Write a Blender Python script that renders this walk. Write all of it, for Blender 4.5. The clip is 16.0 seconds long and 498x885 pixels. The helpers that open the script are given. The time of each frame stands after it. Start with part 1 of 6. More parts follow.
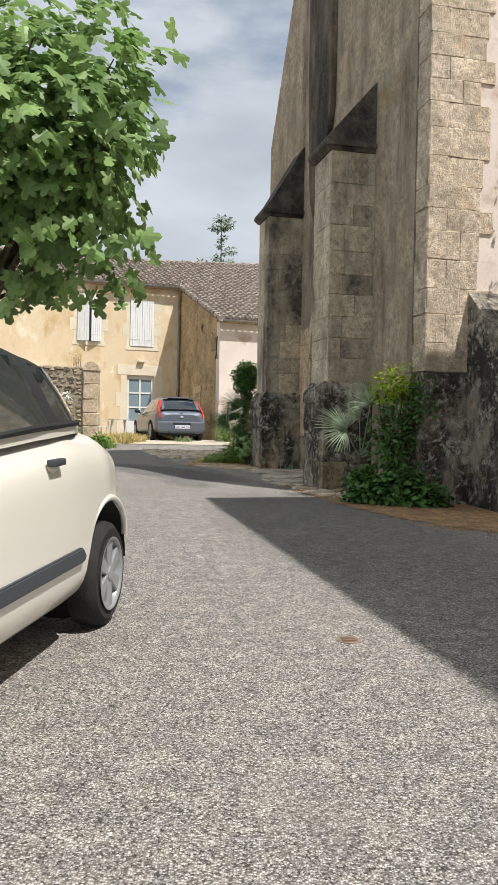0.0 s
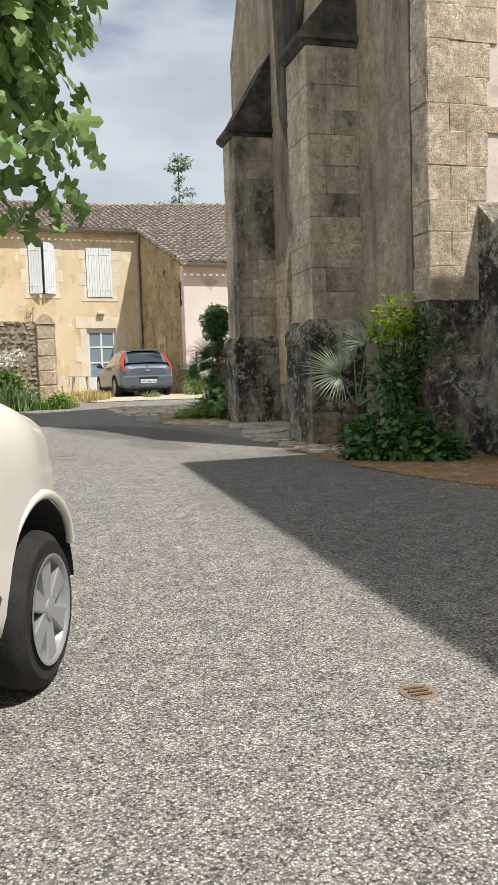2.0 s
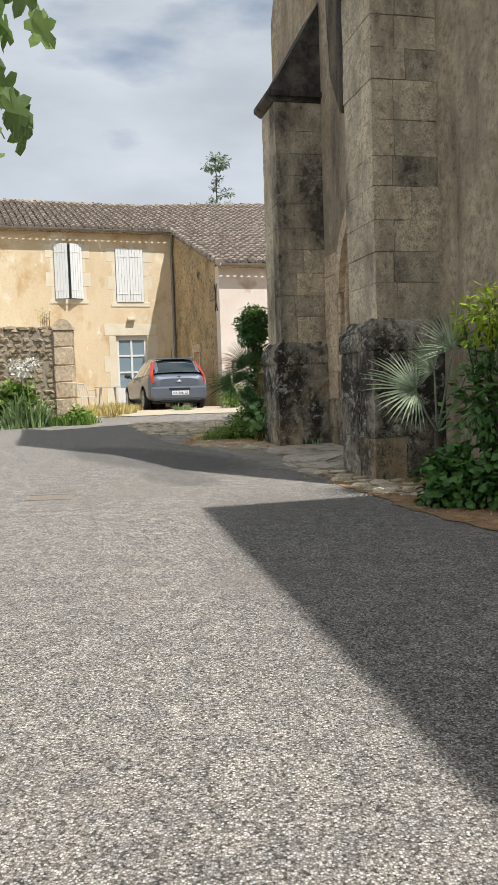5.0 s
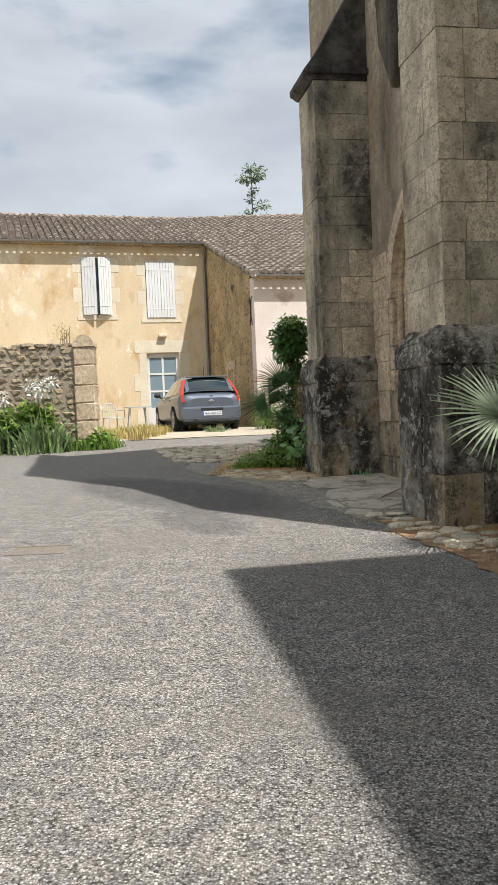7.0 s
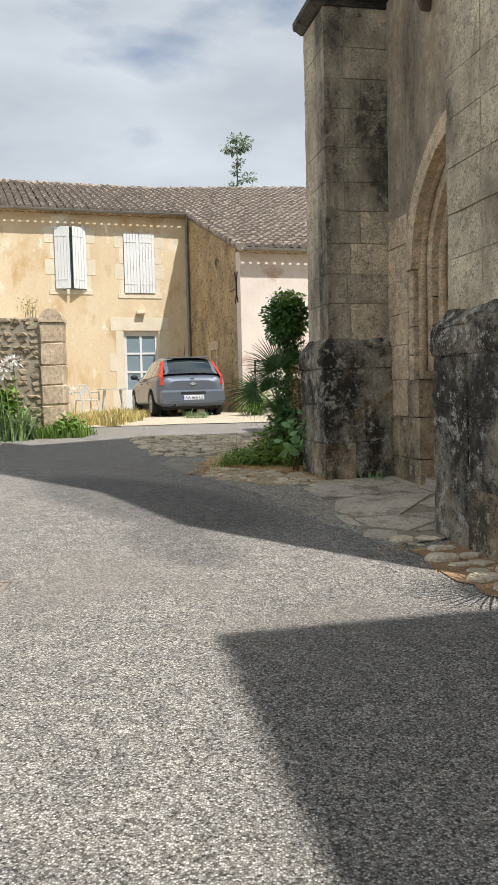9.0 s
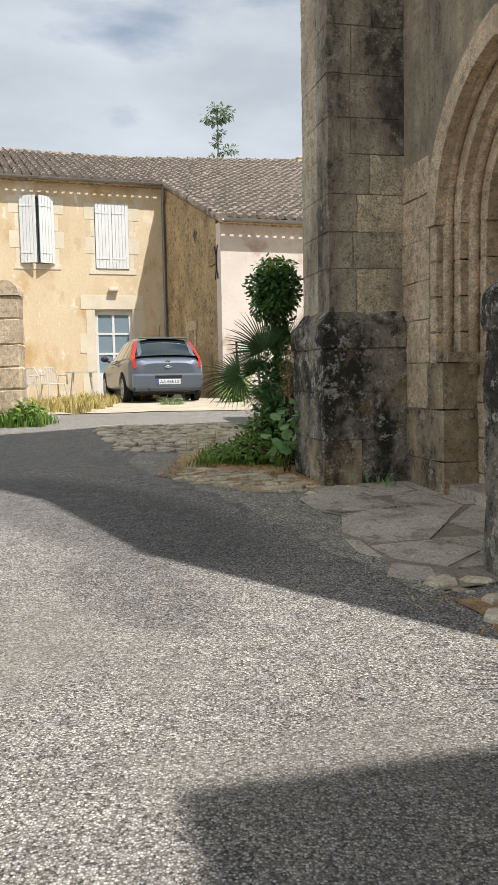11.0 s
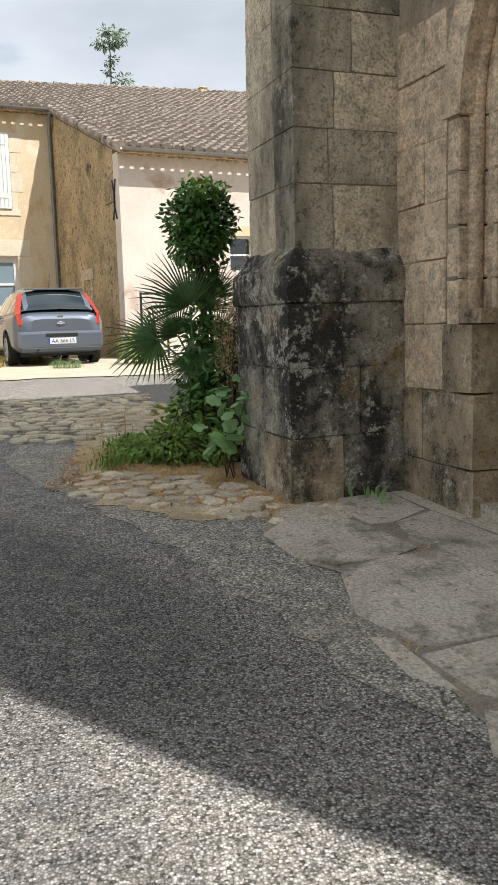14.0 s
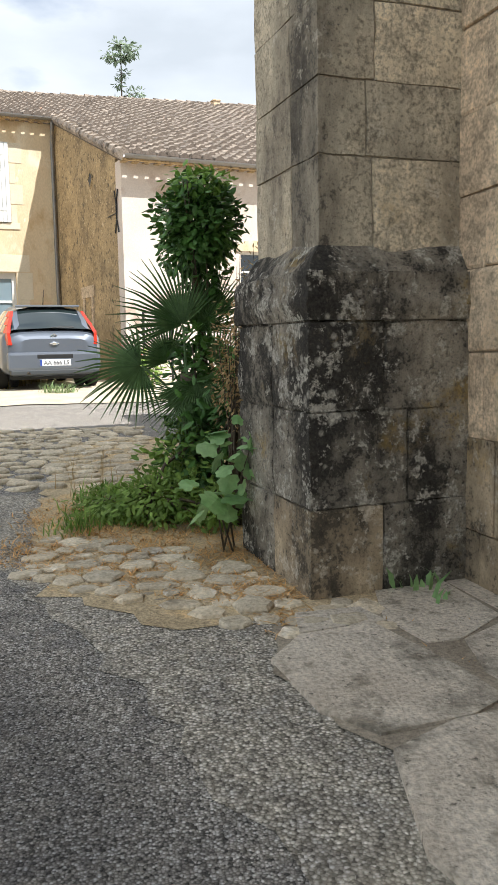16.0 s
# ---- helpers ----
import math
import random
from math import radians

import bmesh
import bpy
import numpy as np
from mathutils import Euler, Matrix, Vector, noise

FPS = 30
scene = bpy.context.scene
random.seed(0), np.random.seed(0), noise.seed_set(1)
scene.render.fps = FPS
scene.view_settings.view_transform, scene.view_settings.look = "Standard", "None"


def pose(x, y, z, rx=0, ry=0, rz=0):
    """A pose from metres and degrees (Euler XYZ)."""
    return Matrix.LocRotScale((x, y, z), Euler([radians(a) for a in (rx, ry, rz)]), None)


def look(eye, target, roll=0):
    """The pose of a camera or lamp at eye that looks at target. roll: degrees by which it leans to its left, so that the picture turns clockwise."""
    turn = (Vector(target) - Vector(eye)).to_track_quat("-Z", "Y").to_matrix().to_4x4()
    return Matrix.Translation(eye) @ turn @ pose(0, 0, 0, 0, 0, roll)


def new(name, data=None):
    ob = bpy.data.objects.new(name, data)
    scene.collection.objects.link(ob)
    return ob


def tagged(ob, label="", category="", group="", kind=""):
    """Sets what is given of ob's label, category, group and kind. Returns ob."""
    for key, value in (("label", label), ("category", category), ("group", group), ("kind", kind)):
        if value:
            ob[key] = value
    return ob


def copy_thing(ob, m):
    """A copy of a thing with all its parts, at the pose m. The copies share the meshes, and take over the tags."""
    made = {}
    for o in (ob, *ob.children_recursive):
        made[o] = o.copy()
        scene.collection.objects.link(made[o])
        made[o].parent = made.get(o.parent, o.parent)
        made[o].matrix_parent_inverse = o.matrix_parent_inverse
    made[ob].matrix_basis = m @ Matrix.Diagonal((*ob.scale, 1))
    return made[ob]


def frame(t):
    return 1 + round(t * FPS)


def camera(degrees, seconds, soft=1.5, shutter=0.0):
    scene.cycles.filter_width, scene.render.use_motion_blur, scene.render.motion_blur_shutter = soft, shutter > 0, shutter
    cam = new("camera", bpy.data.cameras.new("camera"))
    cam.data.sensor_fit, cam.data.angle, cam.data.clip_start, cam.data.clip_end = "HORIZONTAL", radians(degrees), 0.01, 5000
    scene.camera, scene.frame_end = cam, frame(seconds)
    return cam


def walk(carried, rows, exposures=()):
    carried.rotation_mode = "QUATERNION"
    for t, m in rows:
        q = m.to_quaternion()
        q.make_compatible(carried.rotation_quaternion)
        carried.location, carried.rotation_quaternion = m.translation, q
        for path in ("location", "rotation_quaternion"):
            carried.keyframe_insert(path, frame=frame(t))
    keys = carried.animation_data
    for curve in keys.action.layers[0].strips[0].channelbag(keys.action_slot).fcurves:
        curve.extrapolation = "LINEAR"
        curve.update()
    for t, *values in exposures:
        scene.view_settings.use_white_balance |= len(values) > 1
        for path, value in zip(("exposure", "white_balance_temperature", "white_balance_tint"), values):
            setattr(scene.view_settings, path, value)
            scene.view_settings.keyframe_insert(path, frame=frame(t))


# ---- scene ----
cam = camera(33.7, 16.0)
METRES, EYE, TILT, LEAN, TURN = 12.8, 1.28, 0.0, 0.0, 0.0
ROWS = [
    (0.0, 0.0, 0.0, 0.0, 0.01, -0.77, -1.06),
    (0.5, -0.0008, 0.0343, -0.0053, -0.09, -4.54, 0.19),
    (1.0, -0.0088, 0.0652, -0.0011, -1.47, -4.81, 2.19),
    (1.5, -0.0098, 0.0952, -0.0019, -2.72, -3.92, 2.25),
    (2.0, -0.0095, 0.129, 0.0005, -2.24, -4.28, 1.92),
    (2.5, -0.0135, 0.1628, 0.0015, -1.84, -5.04, 2.19),
    (3.0, -0.0073, 0.1958, 0.0014, -1.9, -5.38, 1.1),
    (3.5, -0.0101, 0.2275, 0.0045, -0.9, -4.8, 0.93),
    (6.0, -0.0036, 0.3786, 0.0093, 0.99, -2.56, 2.37),
    (6.5, -0.0054, 0.4115, 0.0118, 1.33, -1.92, 2.54),
    (7.0, -0.0056, 0.4459, 0.0124, 3.18, -2.3, 2.32),
    (7.5, -0.0154, 0.4789, 0.0155, 4.53, -2.85, 3.76),
    (8.0, -0.0183, 0.5094, 0.0124, 5.14, -4.57, 3.88),
    (8.5, -0.0193, 0.5401, 0.0169, 5.3, -4.65, 2.41),
    (9.0, -0.0218, 0.5706, 0.0204, 1.74, -3.7, 1.42),
    (9.5, -0.0196, 0.6037, 0.0197, 0.83, -4.09, 0.37),
    (12.0, -0.0373, 0.76, 0.0215, 0.36, -6.61, 1.88),
    (12.5, -0.042, 0.7897, 0.0213, 0.77, -8.51, 2.69),
    (13.0, -0.0435, 0.8187, 0.0246, -1.23, -8.74, 2.36),
    (13.5, -0.0401, 0.8507, 0.0264, -3.57, -7.75, 1.12),
    (14.0, -0.0417, 0.8811, 0.0283, -6.63, -8.37, 1.52),
    (14.5, -0.0358, 0.9074, 0.0258, -8.73, -9.11, 1.38),
    (15.0, -0.0295, 0.9335, 0.029, -8.45, -8.92, 0.17),
    (15.5, -0.0309, 0.9621, 0.0315, -7.85, -8.35, -0.11),
    (16.0, -0.0264, 0.9887, 0.0293, -5.73, -6.9, 1.01),
]
walk(cam, [(t, pose(0, 0, EYE, TILT, LEAN, TURN) @ pose(METRES * x, METRES * y, METRES * z, 90 + pitch, roll, yaw)) for t, x, y, z, yaw, pitch, roll in ROWS],
     [(0.0, 0.0), (3.5, 0.0), (7.0, 0.04), (9.5, 0.07), (12.5, 0.08), (14.0, 0.26), (15.0, 0.48), (16.0, 0.56)])

# ---- world and sun ----
SUN_DIR = Vector((0.74, -0.672, 1.64)).normalized()
sun = new("sun", bpy.data.lights.new("sun", "SUN"))
sun.data.energy, sun.data.angle, sun.data.color = 5.3, radians(0.55), (1.0, 0.972, 0.955)
sun.matrix_world = look(SUN_DIR * 60, (0, 0, 0))

world = bpy.data.worlds.new("sky")
scene.world = world
world.use_nodes = True
wn, wl = world.node_tree.nodes, world.node_tree.links
wn.clear()
w_out, w_bg = wn.new("ShaderNodeOutputWorld"), wn.new("ShaderNodeBackground")
w_sky = wn.new("ShaderNodeTexSky")
w_sky.sky_type, w_sky.sun_disc = "NISHITA", False
w_sky.sun_elevation = math.asin(SUN_DIR.z)
w_sky.sun_rotation = math.atan2(SUN_DIR.x, SUN_DIR.y)
w_tc, w_map = wn.new("ShaderNodeTexCoord"), wn.new("ShaderNodeMapping")
w_map.inputs["Scale"].default_value = (1.0, 1.0, 2.6)
w_noise = wn.new("ShaderNodeTexNoise")
w_noise.inputs["Scale"].default_value, w_noise.inputs["Detail"].default_value = 2.6, 7.0
w_noise.inputs["Roughness"].default_value = 0.52
w_ramp = wn.new("ShaderNodeValToRGB")
w_ramp.color_ramp.elements[0].position, w_ramp.color_ramp.elements[1].position = 0.30, 0.46
w_noise2 = wn.new("ShaderNodeTexNoise")
w_noise2.inputs["Scale"].default_value, w_noise2.inputs["Detail"].default_value = 4.0, 6.0
w_ramp2 = wn.new("ShaderNodeValToRGB")
w_ramp2.color_ramp.elements[0].position, w_ramp2.color_ramp.elements[1].position = 0.32, 0.68
w_ramp2.color_ramp.elements[0].color = (4.75, 5.25, 5.85, 1)
w_ramp2.color_ramp.elements[1].color = (6.6, 7.1, 7.75, 1)
w_mix = wn.new("ShaderNodeMix")
w_mix.data_type = "RGBA"
wl.new(w_tc.outputs["Generated"], w_map.inputs["Vector"])
wl.new(w_map.outputs["Vector"], w_noise.inputs["Vector"])
wl.new(w_map.outputs["Vector"], w_noise2.inputs["Vector"])
wl.new(w_noise.outputs["Fac"], w_ramp.inputs["Fac"])
wl.new(w_noise2.outputs["Fac"], w_ramp2.inputs["Fac"])
wl.new(w_ramp.outputs["Color"], w_mix.inputs["Factor"])
wl.new(w_sky.outputs["Color"], w_mix.inputs["A"])
wl.new(w_ramp2.outputs["Color"], w_mix.inputs["B"])
wl.new(w_mix.outputs["Result"], w_bg.inputs["Color"])
w_bg.inputs["Strength"].default_value = 0.108
wl.new(w_bg.outputs["Background"], w_out.inputs["Surface"])

# ---- materials ----
def rgb(h):
    """A linear colour from an sRGB hex text."""
    v = [int(h[i:i + 2], 16) / 255 for i in (0, 2, 4)]
    return (*[c / 12.92 if c <= 0.04045 else ((c + 0.055) / 1.055) ** 2.4 for c in v], 1)


def col(c):
    return rgb(c) if isinstance(c, str) else (*c, 1)


def shade(name, dark, light, scale=2.0, grain=40.0, grain_amt=0.35, bump=0.25, rough=0.9, metal=0.0, spec=0.3,
          vary=0.0, stains=(), stretch=(1, 1, 1), coat=0.0, thin=0.0, per="object"):
    """A surface of two mixed tones with grain, relief, stains (colour, scale, from, to) and a tone of its own for each piece."""
    m = bpy.data.materials.new(name)
    m.use_nodes = True
    n, l = m.node_tree.nodes, m.node_tree.links
    bsdf = n["Principled BSDF"]
    geo, mp = n.new("ShaderNodeNewGeometry"), n.new("ShaderNodeMapping")
    mp.inputs["Scale"].default_value = stretch
    l.new(geo.outputs["Position"], mp.inputs["Vector"])

    def noise_of(sc, detail=4.0, offset=0.0):
        t = n.new("ShaderNodeTexNoise")
        t.noise_dimensions = "4D"
        t.inputs["W"].default_value = offset
        t.inputs["Scale"].default_value, t.inputs["Detail"].default_value = sc, detail
        t.inputs["Roughness"].default_value = 0.6
        l.new(mp.outputs["Vector"], t.inputs["Vector"])
        return t.outputs["Fac"]

    def ramp_of(fac, a, b, ca=(0, 0, 0, 1), cb=(1, 1, 1, 1)):
        r = n.new("ShaderNodeValToRGB")
        r.color_ramp.elements[0].position, r.color_ramp.elements[1].position = a, b
        r.color_ramp.elements[0].color, r.color_ramp.elements[1].color = ca, cb
        l.new(fac, r.inputs["Fac"])
        return r.outputs["Color"]

    def mixed(kind, fac, a, b):
        x = n.new("ShaderNodeMix")
        x.data_type, x.blend_type = "RGBA", kind
        for key, value in (("Factor", fac), ("A", a), ("B", b)):
            if isinstance(value, bpy.types.NodeSocket):
                l.new(value, x.inputs[key])
            else:
                x.inputs[key].default_value = value
        return x.outputs["Result"]

    c = ramp_of(noise_of(scale), 0.32, 0.68, col(dark), col(light))
    for i, (tone, sc, a, b) in enumerate(stains):
        c = mixed("MIX", ramp_of(noise_of(sc, 5.0, 3.1 + i), a, b), c, col(tone))
    g = noise_of(grain, 3.0, 9.0)
    lo = 1 - grain_amt
    c = mixed("MULTIPLY", 1.0, c, ramp_of(g, 0.3, 0.62, (lo, lo, lo, 1), (1 + grain_amt * 0.3,) * 3 + (1,)))
    if vary:
        info = n.new("ShaderNodeObjectInfo") if per == "object" else geo
        out = info.outputs["Random" if per == "object" else "Random Per Island"]
        c = mixed("MULTIPLY", 1.0, c, ramp_of(out, 0.0, 1.0, (1 - vary,) * 3 + (1,), (1 + vary * 0.6, 1 + vary * 0.5, 1 + vary * 0.35, 1)))
    l.new(c, bsdf.inputs["Base Color"])
    bsdf.inputs["Roughness"].default_value, bsdf.inputs["Metallic"].default_value = rough, metal
    bsdf.inputs["Specular IOR Level"].default_value = spec
    bsdf.inputs["Coat Weight"].default_value = coat
    if thin:
        bsdf.inputs["Transmission Weight"].default_value = 0.0
        tr, add = n.new("ShaderNodeBsdfTranslucent"), n.new("ShaderNodeMixShader")
        l.new(c, tr.inputs["Color"])
        add.inputs["Fac"].default_value = thin
        l.new(bsdf.outputs["BSDF"], add.inputs[1])
        l.new(tr.outputs["BSDF"], add.inputs[2])
        l.new(add.outputs["Shader"], n["Material Output"].inputs["Surface"])
    if bump:
        bp = n.new("ShaderNodeBump")
        bp.inputs["Strength"].default_value, bp.inputs["Distance"].default_value = bump, 0.02
        l.new(g, bp.inputs["Height"])
        l.new(bp.outputs["Normal"], bsdf.inputs["Normal"])
    return m


def old_stone(name, dark, light, crust, crust_at, spots, ochre, streak=(1, 1, 0.45), crust_scale=1.6, pit=0.45, vary=0.1, relief=0.6):
    """Weathered masonry: mottled stone, streaked black crust, clustered pale lichen rosettes, ochre lichen, pits.
    crust_at: from, to; spots: lichen colour, scale, cover, share; ochre: colour, scale, from, to."""
    m = bpy.data.materials.new(name)
    m.use_nodes = True
    n, l = m.node_tree.nodes, m.node_tree.links
    bsdf = n["Principled BSDF"]
    geo = n.new("ShaderNodeNewGeometry")
    mp = n.new("ShaderNodeMapping")
    mp.inputs["Scale"].default_value = streak
    l.new(geo.outputs["Position"], mp.inputs["Vector"])

    def noise_of(sc, detail, offset, streaked=False, rough=0.65):
        t = n.new("ShaderNodeTexNoise")
        t.noise_dimensions = "4D"
        t.inputs["W"].default_value = offset
        t.inputs["Scale"].default_value, t.inputs["Detail"].default_value, t.inputs["Roughness"].default_value = sc, detail, rough
        l.new(mp.outputs["Vector"] if streaked else geo.outputs["Position"], t.inputs["Vector"])
        return t.outputs["Fac"]

    def ramp_of(fac, a, b, ca=(0, 0, 0, 1), cb=(1, 1, 1, 1)):
        r = n.new("ShaderNodeValToRGB")
        r.color_ramp.elements[0].position, r.color_ramp.elements[1].position = a, b
        r.color_ramp.elements[0].color, r.color_ramp.elements[1].color = ca, cb
        l.new(fac, r.inputs["Fac"])
        return r.outputs["Color"]

    def sums(a, b, k, off=0.0):
        x, y = n.new("ShaderNodeMath"), n.new("ShaderNodeMath")
        x.operation, y.operation = "MULTIPLY_ADD", "ADD"
        l.new(b, x.inputs[0])
        x.inputs[1].default_value = k
        l.new(a, x.inputs[2])
        l.new(x.outputs["Value"], y.inputs[0])
        y.inputs[1].default_value = off
        return y.outputs["Value"]

    def mixed(kind, fac, a, b):
        x = n.new("ShaderNodeMix")
        x.data_type, x.blend_type = "RGBA", kind
        for key, value in (("Factor", fac), ("A", a), ("B", b)):
            if isinstance(value, bpy.types.NodeSocket):
                l.new(value, x.inputs[key])
            else:
                x.inputs[key].default_value = value
        return x.outputs["Result"]

    mid, fine = noise_of(13.0, 7.0, 2.0), noise_of(60.0, 5.0, 5.0)
    c = ramp_of(noise_of(2.4, 7.0, 0.0), 0.34, 0.66, col(dark), col(light))
    c = mixed("MULTIPLY", 1.0, c, ramp_of(mid, 0.38, 0.60, (0.68, 0.67, 0.66, 1), (1.24, 1.22, 1.19, 1)))
    info = n.new("ShaderNodeObjectInfo")
    c = mixed("MULTIPLY", 1.0, c, ramp_of(info.outputs["Random"], 0.0, 1.0, (1 - vary,) * 3 + (1,), (1 + vary * 0.7, 1 + vary * 0.5, 1 + vary * 0.3, 1)))
    c = mixed("MIX", ramp_of(sums(noise_of(ochre[1], 6.0, 7.0), fine, 0.25, -0.125), ochre[2], ochre[3]), c, col(ochre[0]))
    hide = sums(sums(noise_of(crust_scale, 9.0, 1.0, True, 0.7), mid, 0.45, -0.22), fine, 0.55, -0.275)
    c = mixed("MIX", ramp_of(hide, *crust_at), c, col(crust))
    where = noise_of(2.1, 3.0, 15.0)
    ragged = sums(sums(noise_of(spots[1], 9.0, 11.0, False, 0.72), fine, 0.25, -0.125), where, 0.35, -0.175)
    c = mixed("MIX", ramp_of(ragged, 0.66 - spots[3], 0.72 - spots[3], (0, 0, 0, 1), (spots[2],) * 3 + (1,)), c, col(spots[0]))
    vor = n.new("ShaderNodeTexVoronoi")
    vor.inputs["Scale"].default_value = 17.0
    l.new(geo.outputs["Position"], vor.inputs["Vector"])
    away = sums(sums(vor.outputs["Distance"], fine, 0.7, -0.35), where, -1.4, 0.84 - spots[3])
    c = mixed("MIX", ramp_of(away, 0.05, 0.2, (spots[2] * 0.8,) * 3 + (1,), (0, 0, 0, 1)), c, col(spots[0]))
    c = mixed("MULTIPLY", 1.0, c, ramp_of(fine, 0.36, 0.60, (1 - pit,) * 3 + (1,), (1.28, 1.27, 1.25, 1)))
    l.new(c, bsdf.inputs["Base Color"])
    bsdf.inputs["Roughness"].default_value, bsdf.inputs["Specular IOR Level"].default_value = 0.92, 0.2
    bp = n.new("ShaderNodeBump")
    bp.inputs["Strength"].default_value, bp.inputs["Distance"].default_value = relief, 0.025
    l.new(sums(mid, fine, 0.6), bp.inputs["Height"])
    l.new(bp.outputs["Normal"], bsdf.inputs["Normal"])
    return m


def chip_seal(name, tones, patch_tone, patch_lo, patch_hi, size=70.0, soft_darkening=()):
    """Road surface of pressed-in stone chips: cells of several tones, dark binder between, worn and darker patches.
    soft_darkening: ellipses of darker colour, for stains and painted shade.
    """
    m = bpy.data.materials.new(name)
    m.use_nodes = True
    n, l = m.node_tree.nodes, m.node_tree.links
    bsdf = n["Principled BSDF"]
    geo = n.new("ShaderNodeNewGeometry")
    vor = n.new("ShaderNodeTexVoronoi")
    vor.inputs["Scale"].default_value = size
    l.new(geo.outputs["Position"], vor.inputs["Vector"])
    sep = n.new("ShaderNodeSeparateColor")
    l.new(vor.outputs["Color"], sep.inputs["Color"])
    ramp = n.new("ShaderNodeValToRGB")
    els = ramp.color_ramp.elements
    while len(els) < len(tones):
        els.new(0.5)
    for i, t in enumerate(tones):
        els[i].position, els[i].color = i / (len(tones) - 1), col(t)
    l.new(sep.outputs["Red"], ramp.inputs["Fac"])
    big = n.new("ShaderNodeTexNoise")
    big.inputs["Scale"].default_value, big.inputs["Detail"].default_value = 0.55, 5.0
    l.new(geo.outputs["Position"], big.inputs["Vector"])
    br = n.new("ShaderNodeValToRGB")
    br.color_ramp.elements[0].position, br.color_ramp.elements[1].position = patch_lo, patch_hi
    l.new(big.outputs["Fac"], br.inputs["Fac"])
    mid = n.new("ShaderNodeTexNoise")
    mid.inputs["Scale"].default_value, mid.inputs["Detail"].default_value = 9.0, 6.0
    l.new(geo.outputs["Position"], mid.inputs["Vector"])
    mr = n.new("ShaderNodeValToRGB")
    mr.color_ramp.elements[0].position, mr.color_ramp.elements[1].position = 0.3, 0.7
    mr.color_ramp.elements[0].color, mr.color_ramp.elements[1].color = (0.72, 0.72, 0.74, 1), (1.12, 1.1, 1.06, 1)
    l.new(mid.outputs["Fac"], mr.inputs["Fac"])
    edge = n.new("ShaderNodeValToRGB")
    edge.color_ramp.elements[0].position, edge.color_ramp.elements[1].position = 0.35, 0.62
    edge.color_ramp.elements[0].color, edge.color_ramp.elements[1].color = (1, 1, 1, 1), (0.5, 0.49, 0.48, 1)
    l.new(vor.outputs["Distance"], edge.inputs["Fac"])

    def mixed(kind, fac, a, b):
        x = n.new("ShaderNodeMix")
        x.data_type, x.blend_type = "RGBA", kind
        for key, value in (("Factor", fac), ("A", a), ("B", b)):
            if isinstance(value, bpy.types.NodeSocket):
                l.new(value, x.inputs[key])
            else:
                x.inputs[key].default_value = value
        return x.outputs["Result"]

    c = mixed("MULTIPLY", 1.0, ramp.outputs["Color"], edge.outputs["Color"])
    c = mixed("MULTIPLY", 1.0, c, mr.outputs["Color"])
    c = mixed("MIX", br.outputs["Color"], c, mixed("MULTIPLY", 0.55, col(patch_tone), ramp.outputs["Color"]))
    for cx, cy, rx, ry, turn, depth in soft_darkening:
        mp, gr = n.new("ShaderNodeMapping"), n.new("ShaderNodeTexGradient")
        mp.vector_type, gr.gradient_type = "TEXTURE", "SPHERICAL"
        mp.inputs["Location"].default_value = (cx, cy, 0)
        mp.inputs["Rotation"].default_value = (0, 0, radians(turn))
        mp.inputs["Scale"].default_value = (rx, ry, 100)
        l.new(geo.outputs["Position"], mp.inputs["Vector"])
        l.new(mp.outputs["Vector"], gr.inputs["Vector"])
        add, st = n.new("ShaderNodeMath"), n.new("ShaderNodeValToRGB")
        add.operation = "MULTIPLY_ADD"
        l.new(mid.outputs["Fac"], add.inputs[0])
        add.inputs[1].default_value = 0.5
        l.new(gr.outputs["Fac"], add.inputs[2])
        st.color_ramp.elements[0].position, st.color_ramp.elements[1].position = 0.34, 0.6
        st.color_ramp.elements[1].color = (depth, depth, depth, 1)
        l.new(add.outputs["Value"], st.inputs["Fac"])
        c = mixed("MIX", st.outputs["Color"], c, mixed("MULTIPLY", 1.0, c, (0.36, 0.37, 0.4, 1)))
    l.new(c, bsdf.inputs["Base Color"])
    bsdf.inputs["Roughness"].default_value, bsdf.inputs["Specular IOR Level"].default_value = 0.85, 0.25
    bp = n.new("ShaderNodeBump")
    bp.invert = True
    bp.inputs["Strength"].default_value, bp.inputs["Distance"].default_value = 0.4, 0.012
    l.new(vor.outputs["Distance"], bp.inputs["Height"])
    l.new(bp.outputs["Normal"], bsdf.inputs["Normal"])
    return m


def gloss(name, color, rough=0.3, metal=0.0, coat=0.0, spec=0.5, alpha_glass=False):
    """A smooth made surface: car paint, plastic, glass, rubber."""
    m = bpy.data.materials.new(name)
    m.use_nodes = True
    b = m.node_tree.nodes["Principled BSDF"]
    b.inputs["Base Color"].default_value = col(color)
    b.inputs["Roughness"].default_value, b.inputs["Metallic"].default_value = rough, metal
    b.inputs["Coat Weight"].default_value, b.inputs["Specular IOR Level"].default_value = coat, spec
    if alpha_glass:
        b.inputs["Transmission Weight"].default_value = 1.0
        b.inputs["IOR"].default_value = 1.1
    return m


